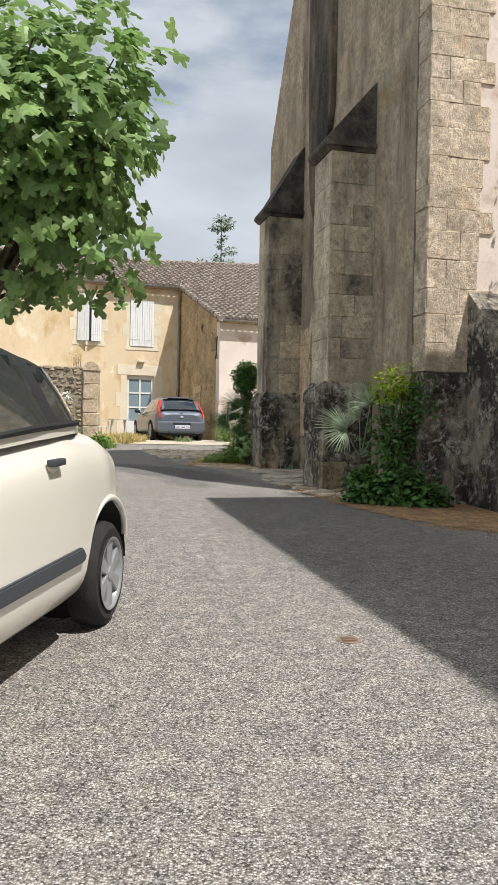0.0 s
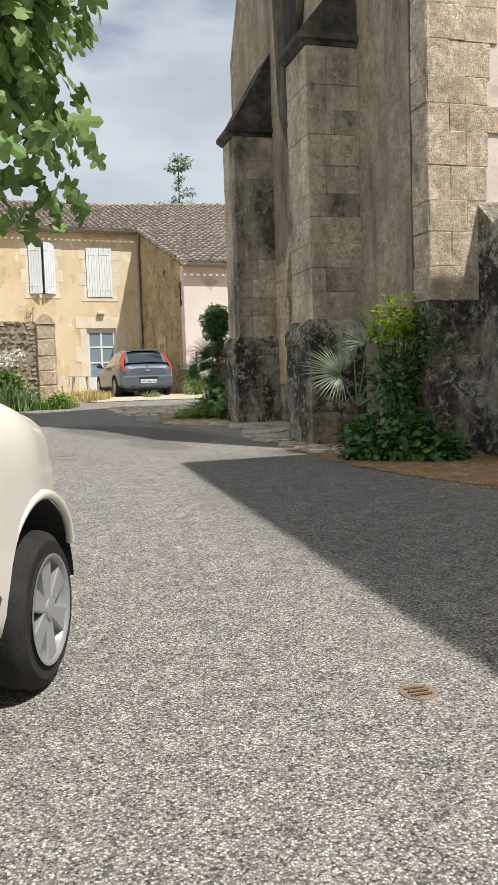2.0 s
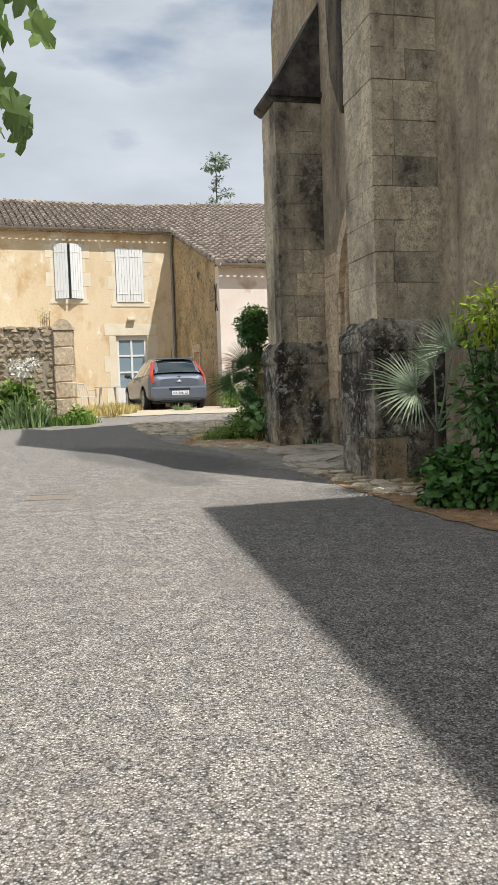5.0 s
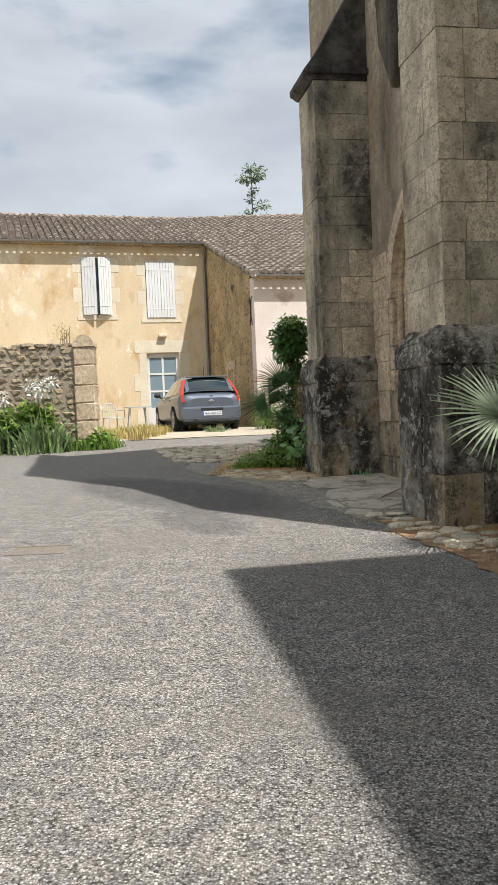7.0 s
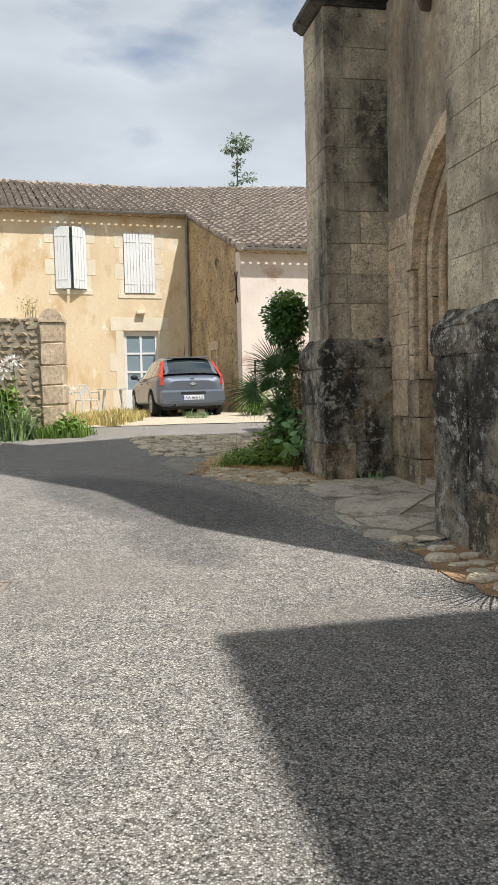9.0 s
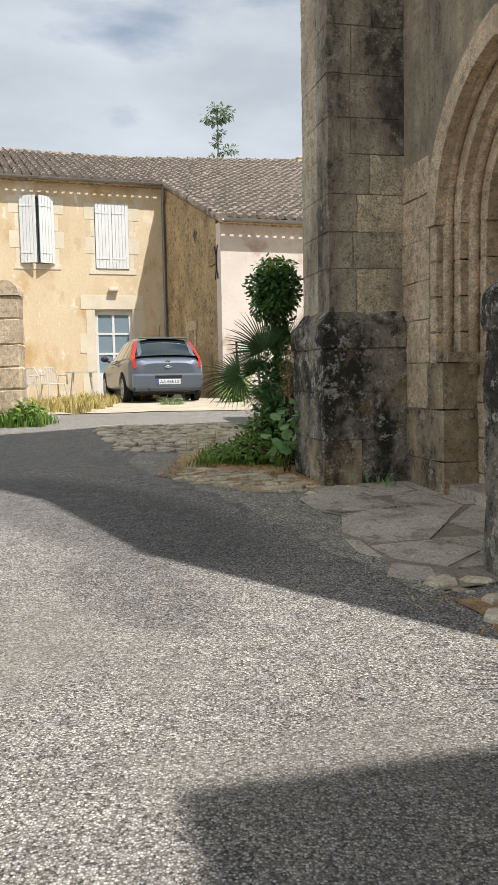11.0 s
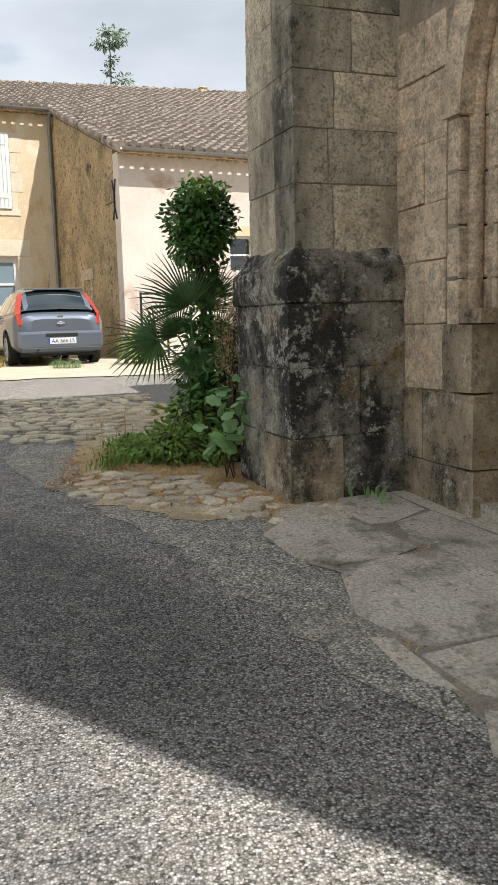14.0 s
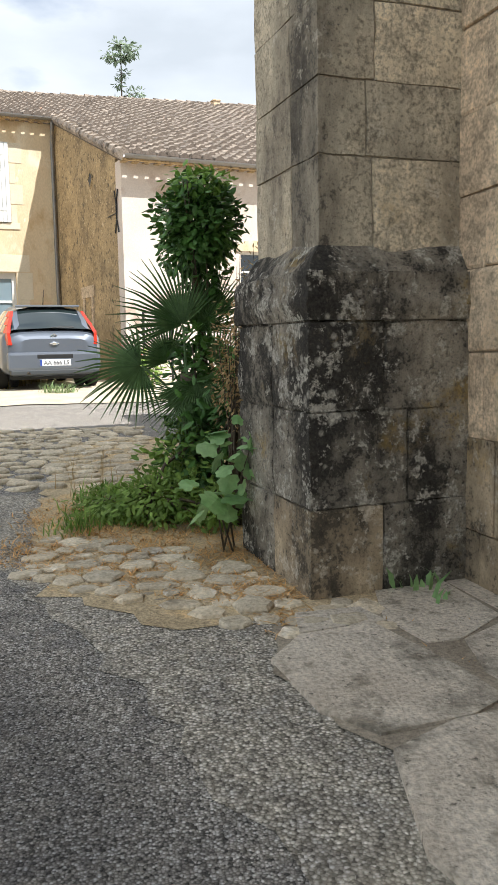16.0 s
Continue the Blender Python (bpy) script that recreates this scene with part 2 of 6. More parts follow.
# second is a stain; first and third paint the cast shadows darker
ROAD_STAINS_AND_SHADE = [(-1.6, 15.2, 2.6, 0.9, -52, 0.6), (-1.0, 13.2, 1.0, 0.42, -58, 0.4), (0.95, 8.6, 4.2, 1.5, -76, 0.28)]
NO_OCHRE = ("8f8064", 2.2, 0.62, 0.78)
m_render = old_stone("church_render", "968a77", "b8aa94", "5f574c", (0.50, 0.68), ("a39681", 6.0, 0.5, 0.02), ("927c5b", 1.6, 0.56, 0.74), (1.3, 1.3, 0.35), 1.2, 0.25, 0.0, 0.4)
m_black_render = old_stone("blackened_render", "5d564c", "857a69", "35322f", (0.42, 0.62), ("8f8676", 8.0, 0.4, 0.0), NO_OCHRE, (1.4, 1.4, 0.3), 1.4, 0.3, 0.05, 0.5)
m_block = old_stone("grey_ashlar", "b5aa95", "dacfb7", "6a6257", (0.51, 0.68), ("c8bfad", 9.0, 0.55, 0.08), ("a38d68", 2.0, 0.6, 0.74), (1, 1, 0.45), 1.9, 0.5, 0.10)
m_dark_block = old_stone("blackened_ashlar", "a69d8c", "cec4ae", "534e46", (0.43, 0.60), ("b9b1a0", 9.0, 0.6, 0.09), NO_OCHRE, (1, 1, 0.4), 1.7, 0.55, 0.10)
m_plinth = old_stone("lichened_plinth_stone", "a59e90", "cec5b4", "413e39", (0.39, 0.55), ("c0bbae", 9.0, 0.8, 0.12), ("a8905f", 2.4, 0.55, 0.64), (1, 1, 0.6), 2.0, 0.6, 0.06, 1.2)
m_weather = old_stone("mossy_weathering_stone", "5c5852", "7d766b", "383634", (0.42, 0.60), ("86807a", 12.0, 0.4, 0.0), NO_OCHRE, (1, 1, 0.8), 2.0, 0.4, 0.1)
m_quoin = old_stone("sunny_quoin", "b9ab96", "dacdb9", "857a68", (0.54, 0.70), ("e2dacd", 9.0, 0.5, 0.03), ("bda078", 2.2, 0.58, 0.74), (1, 1, 0.8), 3.0, 0.42, 0.10, 0.9)
m_jamb = old_stone("portal_limestone", "bba890", "d8c6ab", "8a7a65", (0.56, 0.76), ("d3c7b2", 8.0, 0.4, 0.0), ("b99c70", 1.8, 0.6, 0.76), (1, 1, 0.6), 2.0, 0.35, 0.08, 0.45)
m_foot = old_stone("stained_jamb_base", "ad9c83", "cfbea2", "4f493f", (0.46, 0.62), ("c2b8a6", 9.0, 0.7, 0.10), ("b19258", 1.9, 0.56, 0.7), (1, 1, 0.5), 1.8, 0.45, 0.08, 0.5)
m_mortar = shade("lime_mortar", "8d8371", "aa9f8b", 6, 60, 0.4, 0.4)
m_wallstone = shade("rubble_wall_stone", "8a7d69", "b8a88d", 5, 50, 0.4, 0.5, vary=0.25, stains=[("57503f", 4, 0.54, 0.68)])
m_slab = shade("worn_paving_slab", "beb2a1", "dcd1c0", 2.5, 60, 0.4, 0.6, vary=0.12, stains=[("80796c", 1.8, 0.53, 0.64), ("958b7b", 9.0, 0.56, 0.68), ("e0d6c4", 18, 0.60, 0.70), ("7b7468", 45, 0.60, 0.68)])
m_stone = shade("field_stone", "c3b49a", "e2d5bc", 5, 50, 0.35, 0.6, vary=0.2, stains=[("978b77", 5, 0.56, 0.7), ("eae1d0", 14, 0.58, 0.68)])
m_plaster = shade("ochre_plaster", "d2bb97", "e1cfae", 0.7, 35, 0.12, 0.2, stretch=(1, 1, 0.55), stains=[("eadfc8", 0.8, 0.54, 0.62), ("c3a273", 1.3, 0.55, 0.70), ("a98d64", 0.9, 0.62, 0.76), ("efe6d4", 3.0, 0.62, 0.68)])
m_patch = shade("pale_limestone_dressing", "d8ccb2", "e4d9c2", 2.0, 40, 0.15, 0.15)
m_gable = shade("weathered_gable_render", "9c8766", "c6ac82", 1.2, 25, 0.4, 0.6, stains=[("85745a", 1.4, 0.52, 0.66), ("6f6350", 9.0, 0.54, 0.64), ("d2bd98", 14.0, 0.58, 0.66)])
m_pale = shade("pale_render", "d6c8ba", "e2d6ca", 0.9, 40, 0.12, 0.15, stains=[("b9a08c", 1.6, 0.56, 0.70), ("e2d4c6", 3.0, 0.6, 0.68)])
m_tile = shade("clay_canal_tile", "83796e", "b9ac9e", 3.0, 40, 0.4, 0.4, vary=0.2, per="island", stains=[("5c544a", 5.0, 0.52, 0.64), ("b48263", 2.0, 0.64, 0.74)])
m_tile_one = shade("clay_canal_tile_single", "83796e", "b3a698", 3.0, 40, 0.4, 0.4, vary=0.2, stains=[("5c544a", 5.0, 0.52, 0.64), ("b48263", 2.0, 0.64, 0.74)])
# darker than the tiles: shade in channels and tile ends, put into the colour
m_tile_shade = shade("painted_shade_under_tiles", "61574e", "7c7166", 4, 40, 0.4, 0.3)
m_zinc = shade("zinc_gutter", "85837f", "9e9b96", 3, 60, 0.15, 0.1, 0.5, 0.6)
m_shutter = shade("pale_grey_shutter_paint", "dcddd9", "e6e7e3", 2, 60, 0.08, 0.05, 0.6)
m_white = shade("white_frame_paint", "d8d8d4", "e2e2de", 2, 60, 0.05, 0.03, 0.5)
m_road = chip_seal("tan_chip_seal", ["4a4945", "85817a", "9e9990", "b1aca4", "dad7d0"], "9e988f", 0.56, 0.78, 125.0, ROAD_STAINS_AND_SHADE)
m_dust_road = chip_seal("dusty_chip_seal", ["6c675e", "a09a8d", "b7b0a2", "c8c1b3", "e6e1d6"], "b3ab9b", 0.54, 0.76, 95.0)
m_gravel = shade("pale_gravel", "b3a790", "cbbfa9", 3.0, 90, 0.35, 0.4)
m_soil = shade("dry_litter_soil", "b39f7e", "d6c19c", 4.0, 70, 0.5, 0.6, stains=[("d9bb8c", 6, 0.52, 0.66), ("7d705a", 9, 0.58, 0.68)])
m_litter = shade("orange_leaf_litter", "8f7358", "b0906c", 5.0, 80, 0.5, 0.6, stains=[("c9a67a", 7, 0.54, 0.66), ("6d5e46", 9, 0.58, 0.68)])
m_wood = shade("old_door_wood", "4a3626", "6b4f38", 4.0, 60, 0.4, 0.3, stretch=(6, 6, 0.6))
m_bark = shade("bark", "4d4438", "6f6455", 8, 60, 0.4, 0.5)
m_fig = shade("fig_leaf", "6f9450", "a3bf7c", 3, 30, 0.15, 0.1, 0.45, spec=0.35, vary=0.45, per="island", thin=0.4)
m_laurel = shade("laurel_leaf", "3f6632", "658f47", 4, 30, 0.2, 0.1, 0.35, vary=0.35, per="island", thin=0.15)
m_lime = shade("yellow_green_leaf", "7e9a24", "a6bd3a", 4, 30, 0.2, 0.1, 0.5, vary=0.3, per="island", thin=0.35)
m_palm = shade("fan_palm_leaf", "45653a", "789566", 4, 30, 0.2, 0.1, 0.4, vary=0.25, per="island", thin=0.2)
m_grass = shade("green_grass", "628639", "9ab65e", 5, 30, 0.2, 0.0, 0.6, vary=0.35, per="island", thin=0.3)
m_straw = shade("dry_grass", "cda265", "ebc58e", 5, 30, 0.2, 0.0, 0.7, vary=0.35, per="island", thin=0.3)
# silvery leaf, paled further so the colour carries the sun's sheen on the blades
m_silver_sunlit = shade("silvery_sunlit_fan_leaf", "83967a", "c4d0b8", 4, 30, 0.2, 0.1, 0.35, vary=0.35, per="island", thin=0.25)
m_hay = shade("pale_hay", "b3a566", "d8c98c", 5, 30, 0.2, 0.0, 0.7, vary=0.35, per="island", thin=0.3)
m_flower = shade("white_petals", "e6e3da", "f2f0ea", 5, 30, 0.05, 0.0, 0.6, thin=0.3)
m_red = shade("red_petals", "8e1620", "b0202c", 5, 30, 0.1, 0.0, 0.6, thin=0.2)
m_cream = gloss("cream_car_paint", "e5e0d2", 0.28, 0.0, 0.6)
m_grey_paint = gloss("blue_grey_car_paint", "676f7a", 0.34, 0.35, 0.5)
m_black = gloss("black_plastic", "1d1f21", 0.55)
m_bumper = gloss("grey_plastic_strip", "3c4145", 0.5)
m_rubber = shade("tyre_rubber", "262523", "353330", 6, 80, 0.3, 0.2, 0.85)
m_alloy = gloss("alloy_wheel", "a3a4a4", 0.35, 0.4)
m_glass = gloss("dark_car_glass", "222c2d", 0.04, 0.0, 1.0, 0.8)
m_pane = gloss("window_pane", "7f929b", 0.08, 0.0, 0.0, 0.8)
m_lamp_red = gloss("red_tail_lamp", "b8301e", 0.25, 0.0, 0.5)
m_plate = gloss("white_number_plate", "d4d7dc", 0.4)
m_chrome = gloss("chrome_badge", "c9ccd0", 0.15, 1.0)
m_plastic_white = gloss("white_garden_plastic", "bfbfba", 0.5)

# ---- building helpers ----
rng = random.Random(7)


def mesh_of(name, bm, material, smooth=False):
    me = bpy.data.meshes.new(name)
    bm.normal_update()
    bm.to_mesh(me)
    bm.free()
    for m in (material if isinstance(material, (list, tuple)) else [material]):
        me.materials.append(m)
    if smooth:
        for p in me.polygons:
            p.use_smooth = True
        if smooth == "edges":
            me.set_sharp_from_angle(angle=radians(28))
    return me


def thing(name, label, category, m=None, group="", kind=""):
    """An Empty at a thing's base that carries its parts."""
    ob = new(name)
    ob.empty_display_size = 0.1
    ob.matrix_world = m or Matrix()
    return tagged(ob, label, category, group, kind)


def part(name, bm, material, parent=None, label="", smooth=False, m=None):
    ob = new(name, mesh_of(name, bm, material, smooth))
    ob.parent = parent
    if m is not None:
        ob.matrix_basis = m
    return tagged(ob, label)


def setting(name, bm, material, label, category, m=None, smooth=False):
    ob = new(name, mesh_of(name, bm, material, smooth))
    if m is not None:
        ob.matrix_world = m
    return tagged(ob, label, category, kind="structure")


def box(bm, x0, x1, y0, y1, z0, z1, bevel=0.0, m=None):
    made = bmesh.ops.create_cube(bm, size=1.0)["verts"]
    for v in made:
        v.co = Vector((x0 + (v.co.x + 0.5) * (x1 - x0), y0 + (v.co.y + 0.5) * (y1 - y0), z0 + (v.co.z + 0.5) * (z1 - z0)))
    if m is not None:
        bmesh.ops.transform(bm, matrix=m, verts=made)
    if bevel:
        edges = {e for v in made for e in v.link_edges}
        bmesh.ops.bevel(bm, geom=list(edges), offset=bevel, segments=2, affect="EDGES", profile=0.6)
    return made


def prism(bm, outline, lo, hi, axis="y"):
    """Extrudes an outline of 2D points between lo and hi along an axis: x (y,z), y (x,z), z (x,y)."""
    def at(p, h):
        return {"x": (h, p[0], p[1]), "y": (p[0], h, p[1]), "z": (p[0], p[1], h)}[axis]
    a = [bm.verts.new(at(p, lo)) for p in outline]
    b = [bm.verts.new(at(p, hi)) for p in outline]
    n = len(outline)
    faces = [bm.faces.new(a), bm.faces.new(b)]
    faces += [bm.faces.new((a[i], a[(i + 1) % n], b[(i + 1) % n], b[i])) for i in range(n)]
    bmesh.ops.recalc_face_normals(bm, faces=faces)
    return a + b


def tube(bm, path, radii, sides=8, cap=True):
    """A round bar along a path of points, with a radius at each."""
    rings = []
    for i, p in enumerate(path):
        p = Vector(p)
        d = (Vector(path[min(i + 1, len(path) - 1)]) - Vector(path[max(i - 1, 0)])).normalized()
        u = d.orthogonal().normalized()
        if rings:
            u = (ref - d * ref.dot(d)).normalized()
        ref, w = u, d.cross(u)
        r = radii[i] if isinstance(radii, (list, tuple)) else radii
        rings.append([bm.verts.new(p + (u * math.cos(a) + w * math.sin(a)) * r) for a in (2 * math.pi * k / sides for k in range(sides))])
    for r0, r1 in zip(rings, rings[1:]):
        for k in range(sides):
            bm.faces.new((r0[k], r0[(k + 1) % sides], r1[(k + 1) % sides], r1[k]))
    if cap:
        bm.faces.new(rings[0][::-1])
        bm.faces.new(rings[-1])


def rough_block(seed, amt=0.06, soft=0.08):
    """A unit stone block with worn, uneven edges, centred on its own origin."""
    r = random.Random(seed)
    bm = bmesh.new()
    bmesh.ops.create_cube(bm, size=1.0)
    bmesh.ops.bevel(bm, geom=list(bm.edges), offset=soft, segments=1, affect="EDGES")
    for v in bm.verts:
        v.co += Vector([r.uniform(-amt, amt) * 0.5 for _ in range(3)])
    return bm


def stone_lump(seed, sub=1):
    """A rounded, uneven stone of about unit size."""
    r = random.Random(seed)
    bm = bmesh.new()
    bmesh.ops.create_icosphere(bm, subdivisions=sub, radius=0.5)
    for v in bm.verts:
        v.co *= r.uniform(0.78, 1.12)
        v.co.z = max(min(v.co.z, 0.36), -0.4)
    return bm


def piece(name, me, parent, loc, size, rz=0.0, tilt=0.0):
    ob = new(name, me)
    ob.parent = parent
    ob.matrix_basis = Matrix.LocRotScale(Vector(loc), Euler((tilt, tilt * 0.6, rz)), Vector(size))
    return ob


def rise(x, y):
    """Height of the ground at a place."""
    z = -0.045 + 0.0365 * min(y, 26.5) + 0.012 * noise.noise(Vector((x * 0.35, y * 0.35, 0.0)))
    if y > 26.5:
        z += 0.002 * min(y - 26.5, 12)
    return z


# ---- ground ----
bm = bmesh.new()
xs = [-400, -150, -60, -30, -20] + [-14 + i * 0.5 for i in range(53)] + [18, 30, 60, 150, 400]
ys = [-300, -100, -40, -20, -10] + [-6 + i * 0.5 for i in range(97)] + [46, 55, 80, 150, 400, 900]
grid = [[bm.verts.new((x, y, rise(x, y) if -7 < y < 43 else (-0.3 if y < 0 else 0.97))) for x in xs] for y in ys]
for r0, r1 in zip(grid, grid[1:]):
    for i in range(len(xs) - 1):
        bm.faces.new((r0[i], r0[i + 1], r1[i + 1], r1[i]))
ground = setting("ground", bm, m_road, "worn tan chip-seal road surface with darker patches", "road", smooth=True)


def ground_sheet(name, outline, material, label, category, lift=0.006, step=0.25, rag=0.12):
    """A thin layer over the ground inside an outline, its edge ragged."""
    bm = bmesh.new()
    pts = []
    for i, p in enumerate(outline):
        q = outline[(i + 1) % len(outline)]
        k = max(1, int(math.dist(p, q) / step))
        for j in range(k):
            x, y = p[0] + (q[0] - p[0]) * j / k, p[1] + (q[1] - p[1]) * j / k
            pts.append((x + rng.uniform(-rag, rag), y + rng.uniform(-rag, rag)))
    f = bm.faces.new([bm.verts.new((x, y, 0)) for x, y in pts])
    bmesh.ops.triangulate(bm, faces=[f])
    bmesh.ops.subdivide_edges(bm, edges=[e for e in bm.edges if e.calc_length() > 0.8], cuts=2, use_grid_fill=True)
    bmesh.ops.triangulate(bm, faces=list(bm.faces))
    bmesh.ops.subdivide_edges(bm, edges=[e for e in bm.edges if e.calc_length() > 0.6], cuts=1)
    bmesh.ops.triangulate(bm, faces=list(bm.faces))
    for v in bm.verts:
        v.co.z = rise(v.co.x, v.co.y) + lift
    for f in bm.faces:
        f.normal_update()
        if f.normal.z < 0:
            f.normal_flip()
    return setting(name, bm, material, label, category, smooth=True)


ground_sheet("verge", [(0.62, 12.9), (0.8, 12.1), (1.18, 10.75), (1.75, 9.5), (2.6, 8.5), (5.2, 8.2), (5.2, 11.6), (2.3, 11.1), (1.9, 12.8), (1.3, 13.2)],
             m_litter, "strip of dry leaf litter and soil along the church wall", "verge", 0.007, 0.15, 0.05)
ground_sheet("verge", [(-0.9, 16.3), (-0.45, 15.85), (0.1, 15.8), (0.75, 16.1), (0.6, 19.5), (-0.6, 21.0), (-1.35, 20.6), (-1.15, 17.6)],
             m_soil, "dry grassy soil beside the buttress foot", "verge", 0.0075, 0.15, 0.06)
ground_sheet("yard", [(-14, 23.6), (-6, 24.2), (-4.3, 24.0), (-2.5, 24.3), (-0.4, 24.3), (6, 25.0), (6, 30.6), (0, 28.6), (-2, 33.2), (-14, 28.8)],
             m_gravel, "pale dusty gravel yard in front of the house", "yard", 0.014, 0.3, 0.1)

ground_sheet("road_edge", [(-1.75, 17.7), (-1.1, 16.5), (-0.81, 16.0), (-0.56, 15.5), (-0.31, 14.89), (-0.1, 14.34), (0.05, 13.9), (0.25, 13.5), (0.5, 13.0), (0.7, 13.0), (0.5, 14.2), (0.3, 15.3), (0.15, 15.9), (-0.7, 16.5), (-1.0, 17.6), (-1.2, 18.4), (-1.7, 18.5)],
             m_dust_road, "dusty grey chippings along the edge of the road", "road", 0.004, 0.12, 0.05)
ground_sheet("paving_bed", [(0.08, 15.75), (0.02, 15.35), (0.25, 14.75), (0.27, 14.1), (0.36, 13.5), (0.6, 13.0), (1.1, 13.3), (2.0, 13.5), (1.6, 15.9), (0.9, 16.2), (0.6, 15.95)],
             shade("joint_soil", "8d8272", "aa9e8b", 8, 70, 0.4, 0.5), "dusty joints between the paving slabs", "paving", 0.011, 0.2, 0.04)

# ---- church ----
CHURCH = pose(2.3, 10.9, 0, 0, 0, 13.65)
church = thing("church", "old stone church with stepped buttresses and a pointed portal", "church", CHURCH)
# facade with the portal cut through: local x runs inwards, y along the facade
PC, SPRING, APEX, HALF = 4.0, 2.7, 3.86, 0.94


def arch_half(half, lift, y0=PC):
    """Points of a pointed arch from the far spring over the apex to the near spring."""
    rise_h = lift - SPRING
    r = (half * half + rise_h * rise_h) / (2 * half)
    pts = []
    a_end = math.asin(min(1.0, rise_h / r))
    for i in range(13):
        a = a_end * i / 12
        pts.append((y0 + half - r + r * math.cos(a), SPRING + r * math.sin(a)))
    return pts + [(2 * y0 - y, z) for y, z in pts[-2::-1]]


bm = bmesh.new()
arch = arch_half(HALF, APEX)
prism(bm, [(8.13, -0.3), (8.13, 7.7), (6.53, 10.28), (4.1, 14.2), (PC, 14.2)] + arch[12::-1] + [(PC + HALF, -0.3)], 0.0, 0.5, "x")
prism(bm, [(PC, 14.2), (1.2, 14.2), (1.05, 9.8), (0.0, 8.0), (0.0, -0.3), (PC - HALF, -0.3)] + arch[:11:-1], 0.0, 0.5, "x")
wall = part("wall", bm, m_render, church, "brown weathered lime render")
bm = bmesh.new()
box(bm, 0.502, 9.0, 0.0, 8.1, -0.3, 7.69)
prism(bm, [(8.0, 7.7), (4.1, 14.0), (1.2, 14.0), (1.1, 7.7)], 0.502, 5.0, "x")
box(bm, 1.2, 6.0, 8.12, 10.2, -0.3, 5.2)
part("nave_wall", bm, m_render, church)

def worn_block(seed, cuts=4, amt=0.035, soft=0.05):
    """A unit stone block with rounded, pitted and uneven faces."""
    bm = bmesh.new()
    bmesh.ops.create_cube(bm, size=1.0)
    bmesh.ops.subdivide_edges(bm, edges=list(bm.edges), cuts=cuts, use_grid_fill=True)
    for v in bm.verts:
        p = v.co.copy()
        edge = sorted(abs(c) for c in p)
        if edge[1] > 0.49:
            v.co *= 1 - soft * (1.5 if edge[0] > 0.49 else 1.0)
        v.co += Vector((noise.noise(p * 2.3 + Vector((seed, 0, 0))), noise.noise(p * 2.3 + Vector((0, seed, 3))), noise.noise(p * 2.3 + Vector((5, 0, seed))))) * amt
    return bm


BLOCKS = [mesh_of("block", worn_block(i * 1.7, 2, 0.022, 0.014), m_block) for i in range(6)]
DARK_BLOCKS = [mesh_of("block", worn_block(10 + i * 1.7, 2, 0.022, 0.014), m_dark_block) for i in range(6)]
PLINTHS = [mesh_of("plinth_block", worn_block(30 + i * 1.3, 5, 0.035, 0.022), m_plinth, "edges") for i in range(6)]
FOOTS = [mesh_of("jamb_stone", worn_block(50 + i * 1.3, 3, 0.02, 0.014), m_foot, "edges") for i in range(3)]
QUOINS = [mesh_of("quoin", rough_block(40 + i, 0.05, 0.03), m_quoin) for i in range(5)]
JAMBS = [mesh_of("jamb_stone", rough_block(60 + i, 0.03, 0.03), m_jamb) for i in range(4)]


def laid(name, meshes, parent, x0, x1, y0, y1, z0, z1, gap=0.002):
    """One squared stone that fills a box but for its joints."""
    piece(name, rng.choice(meshes), parent, ((x0 + x1) / 2, (y0 + y1) / 2, (z0 + z1) / 2),
          (x1 - x0 - gap, y1 - y0 - gap, z1 - z0 - gap))


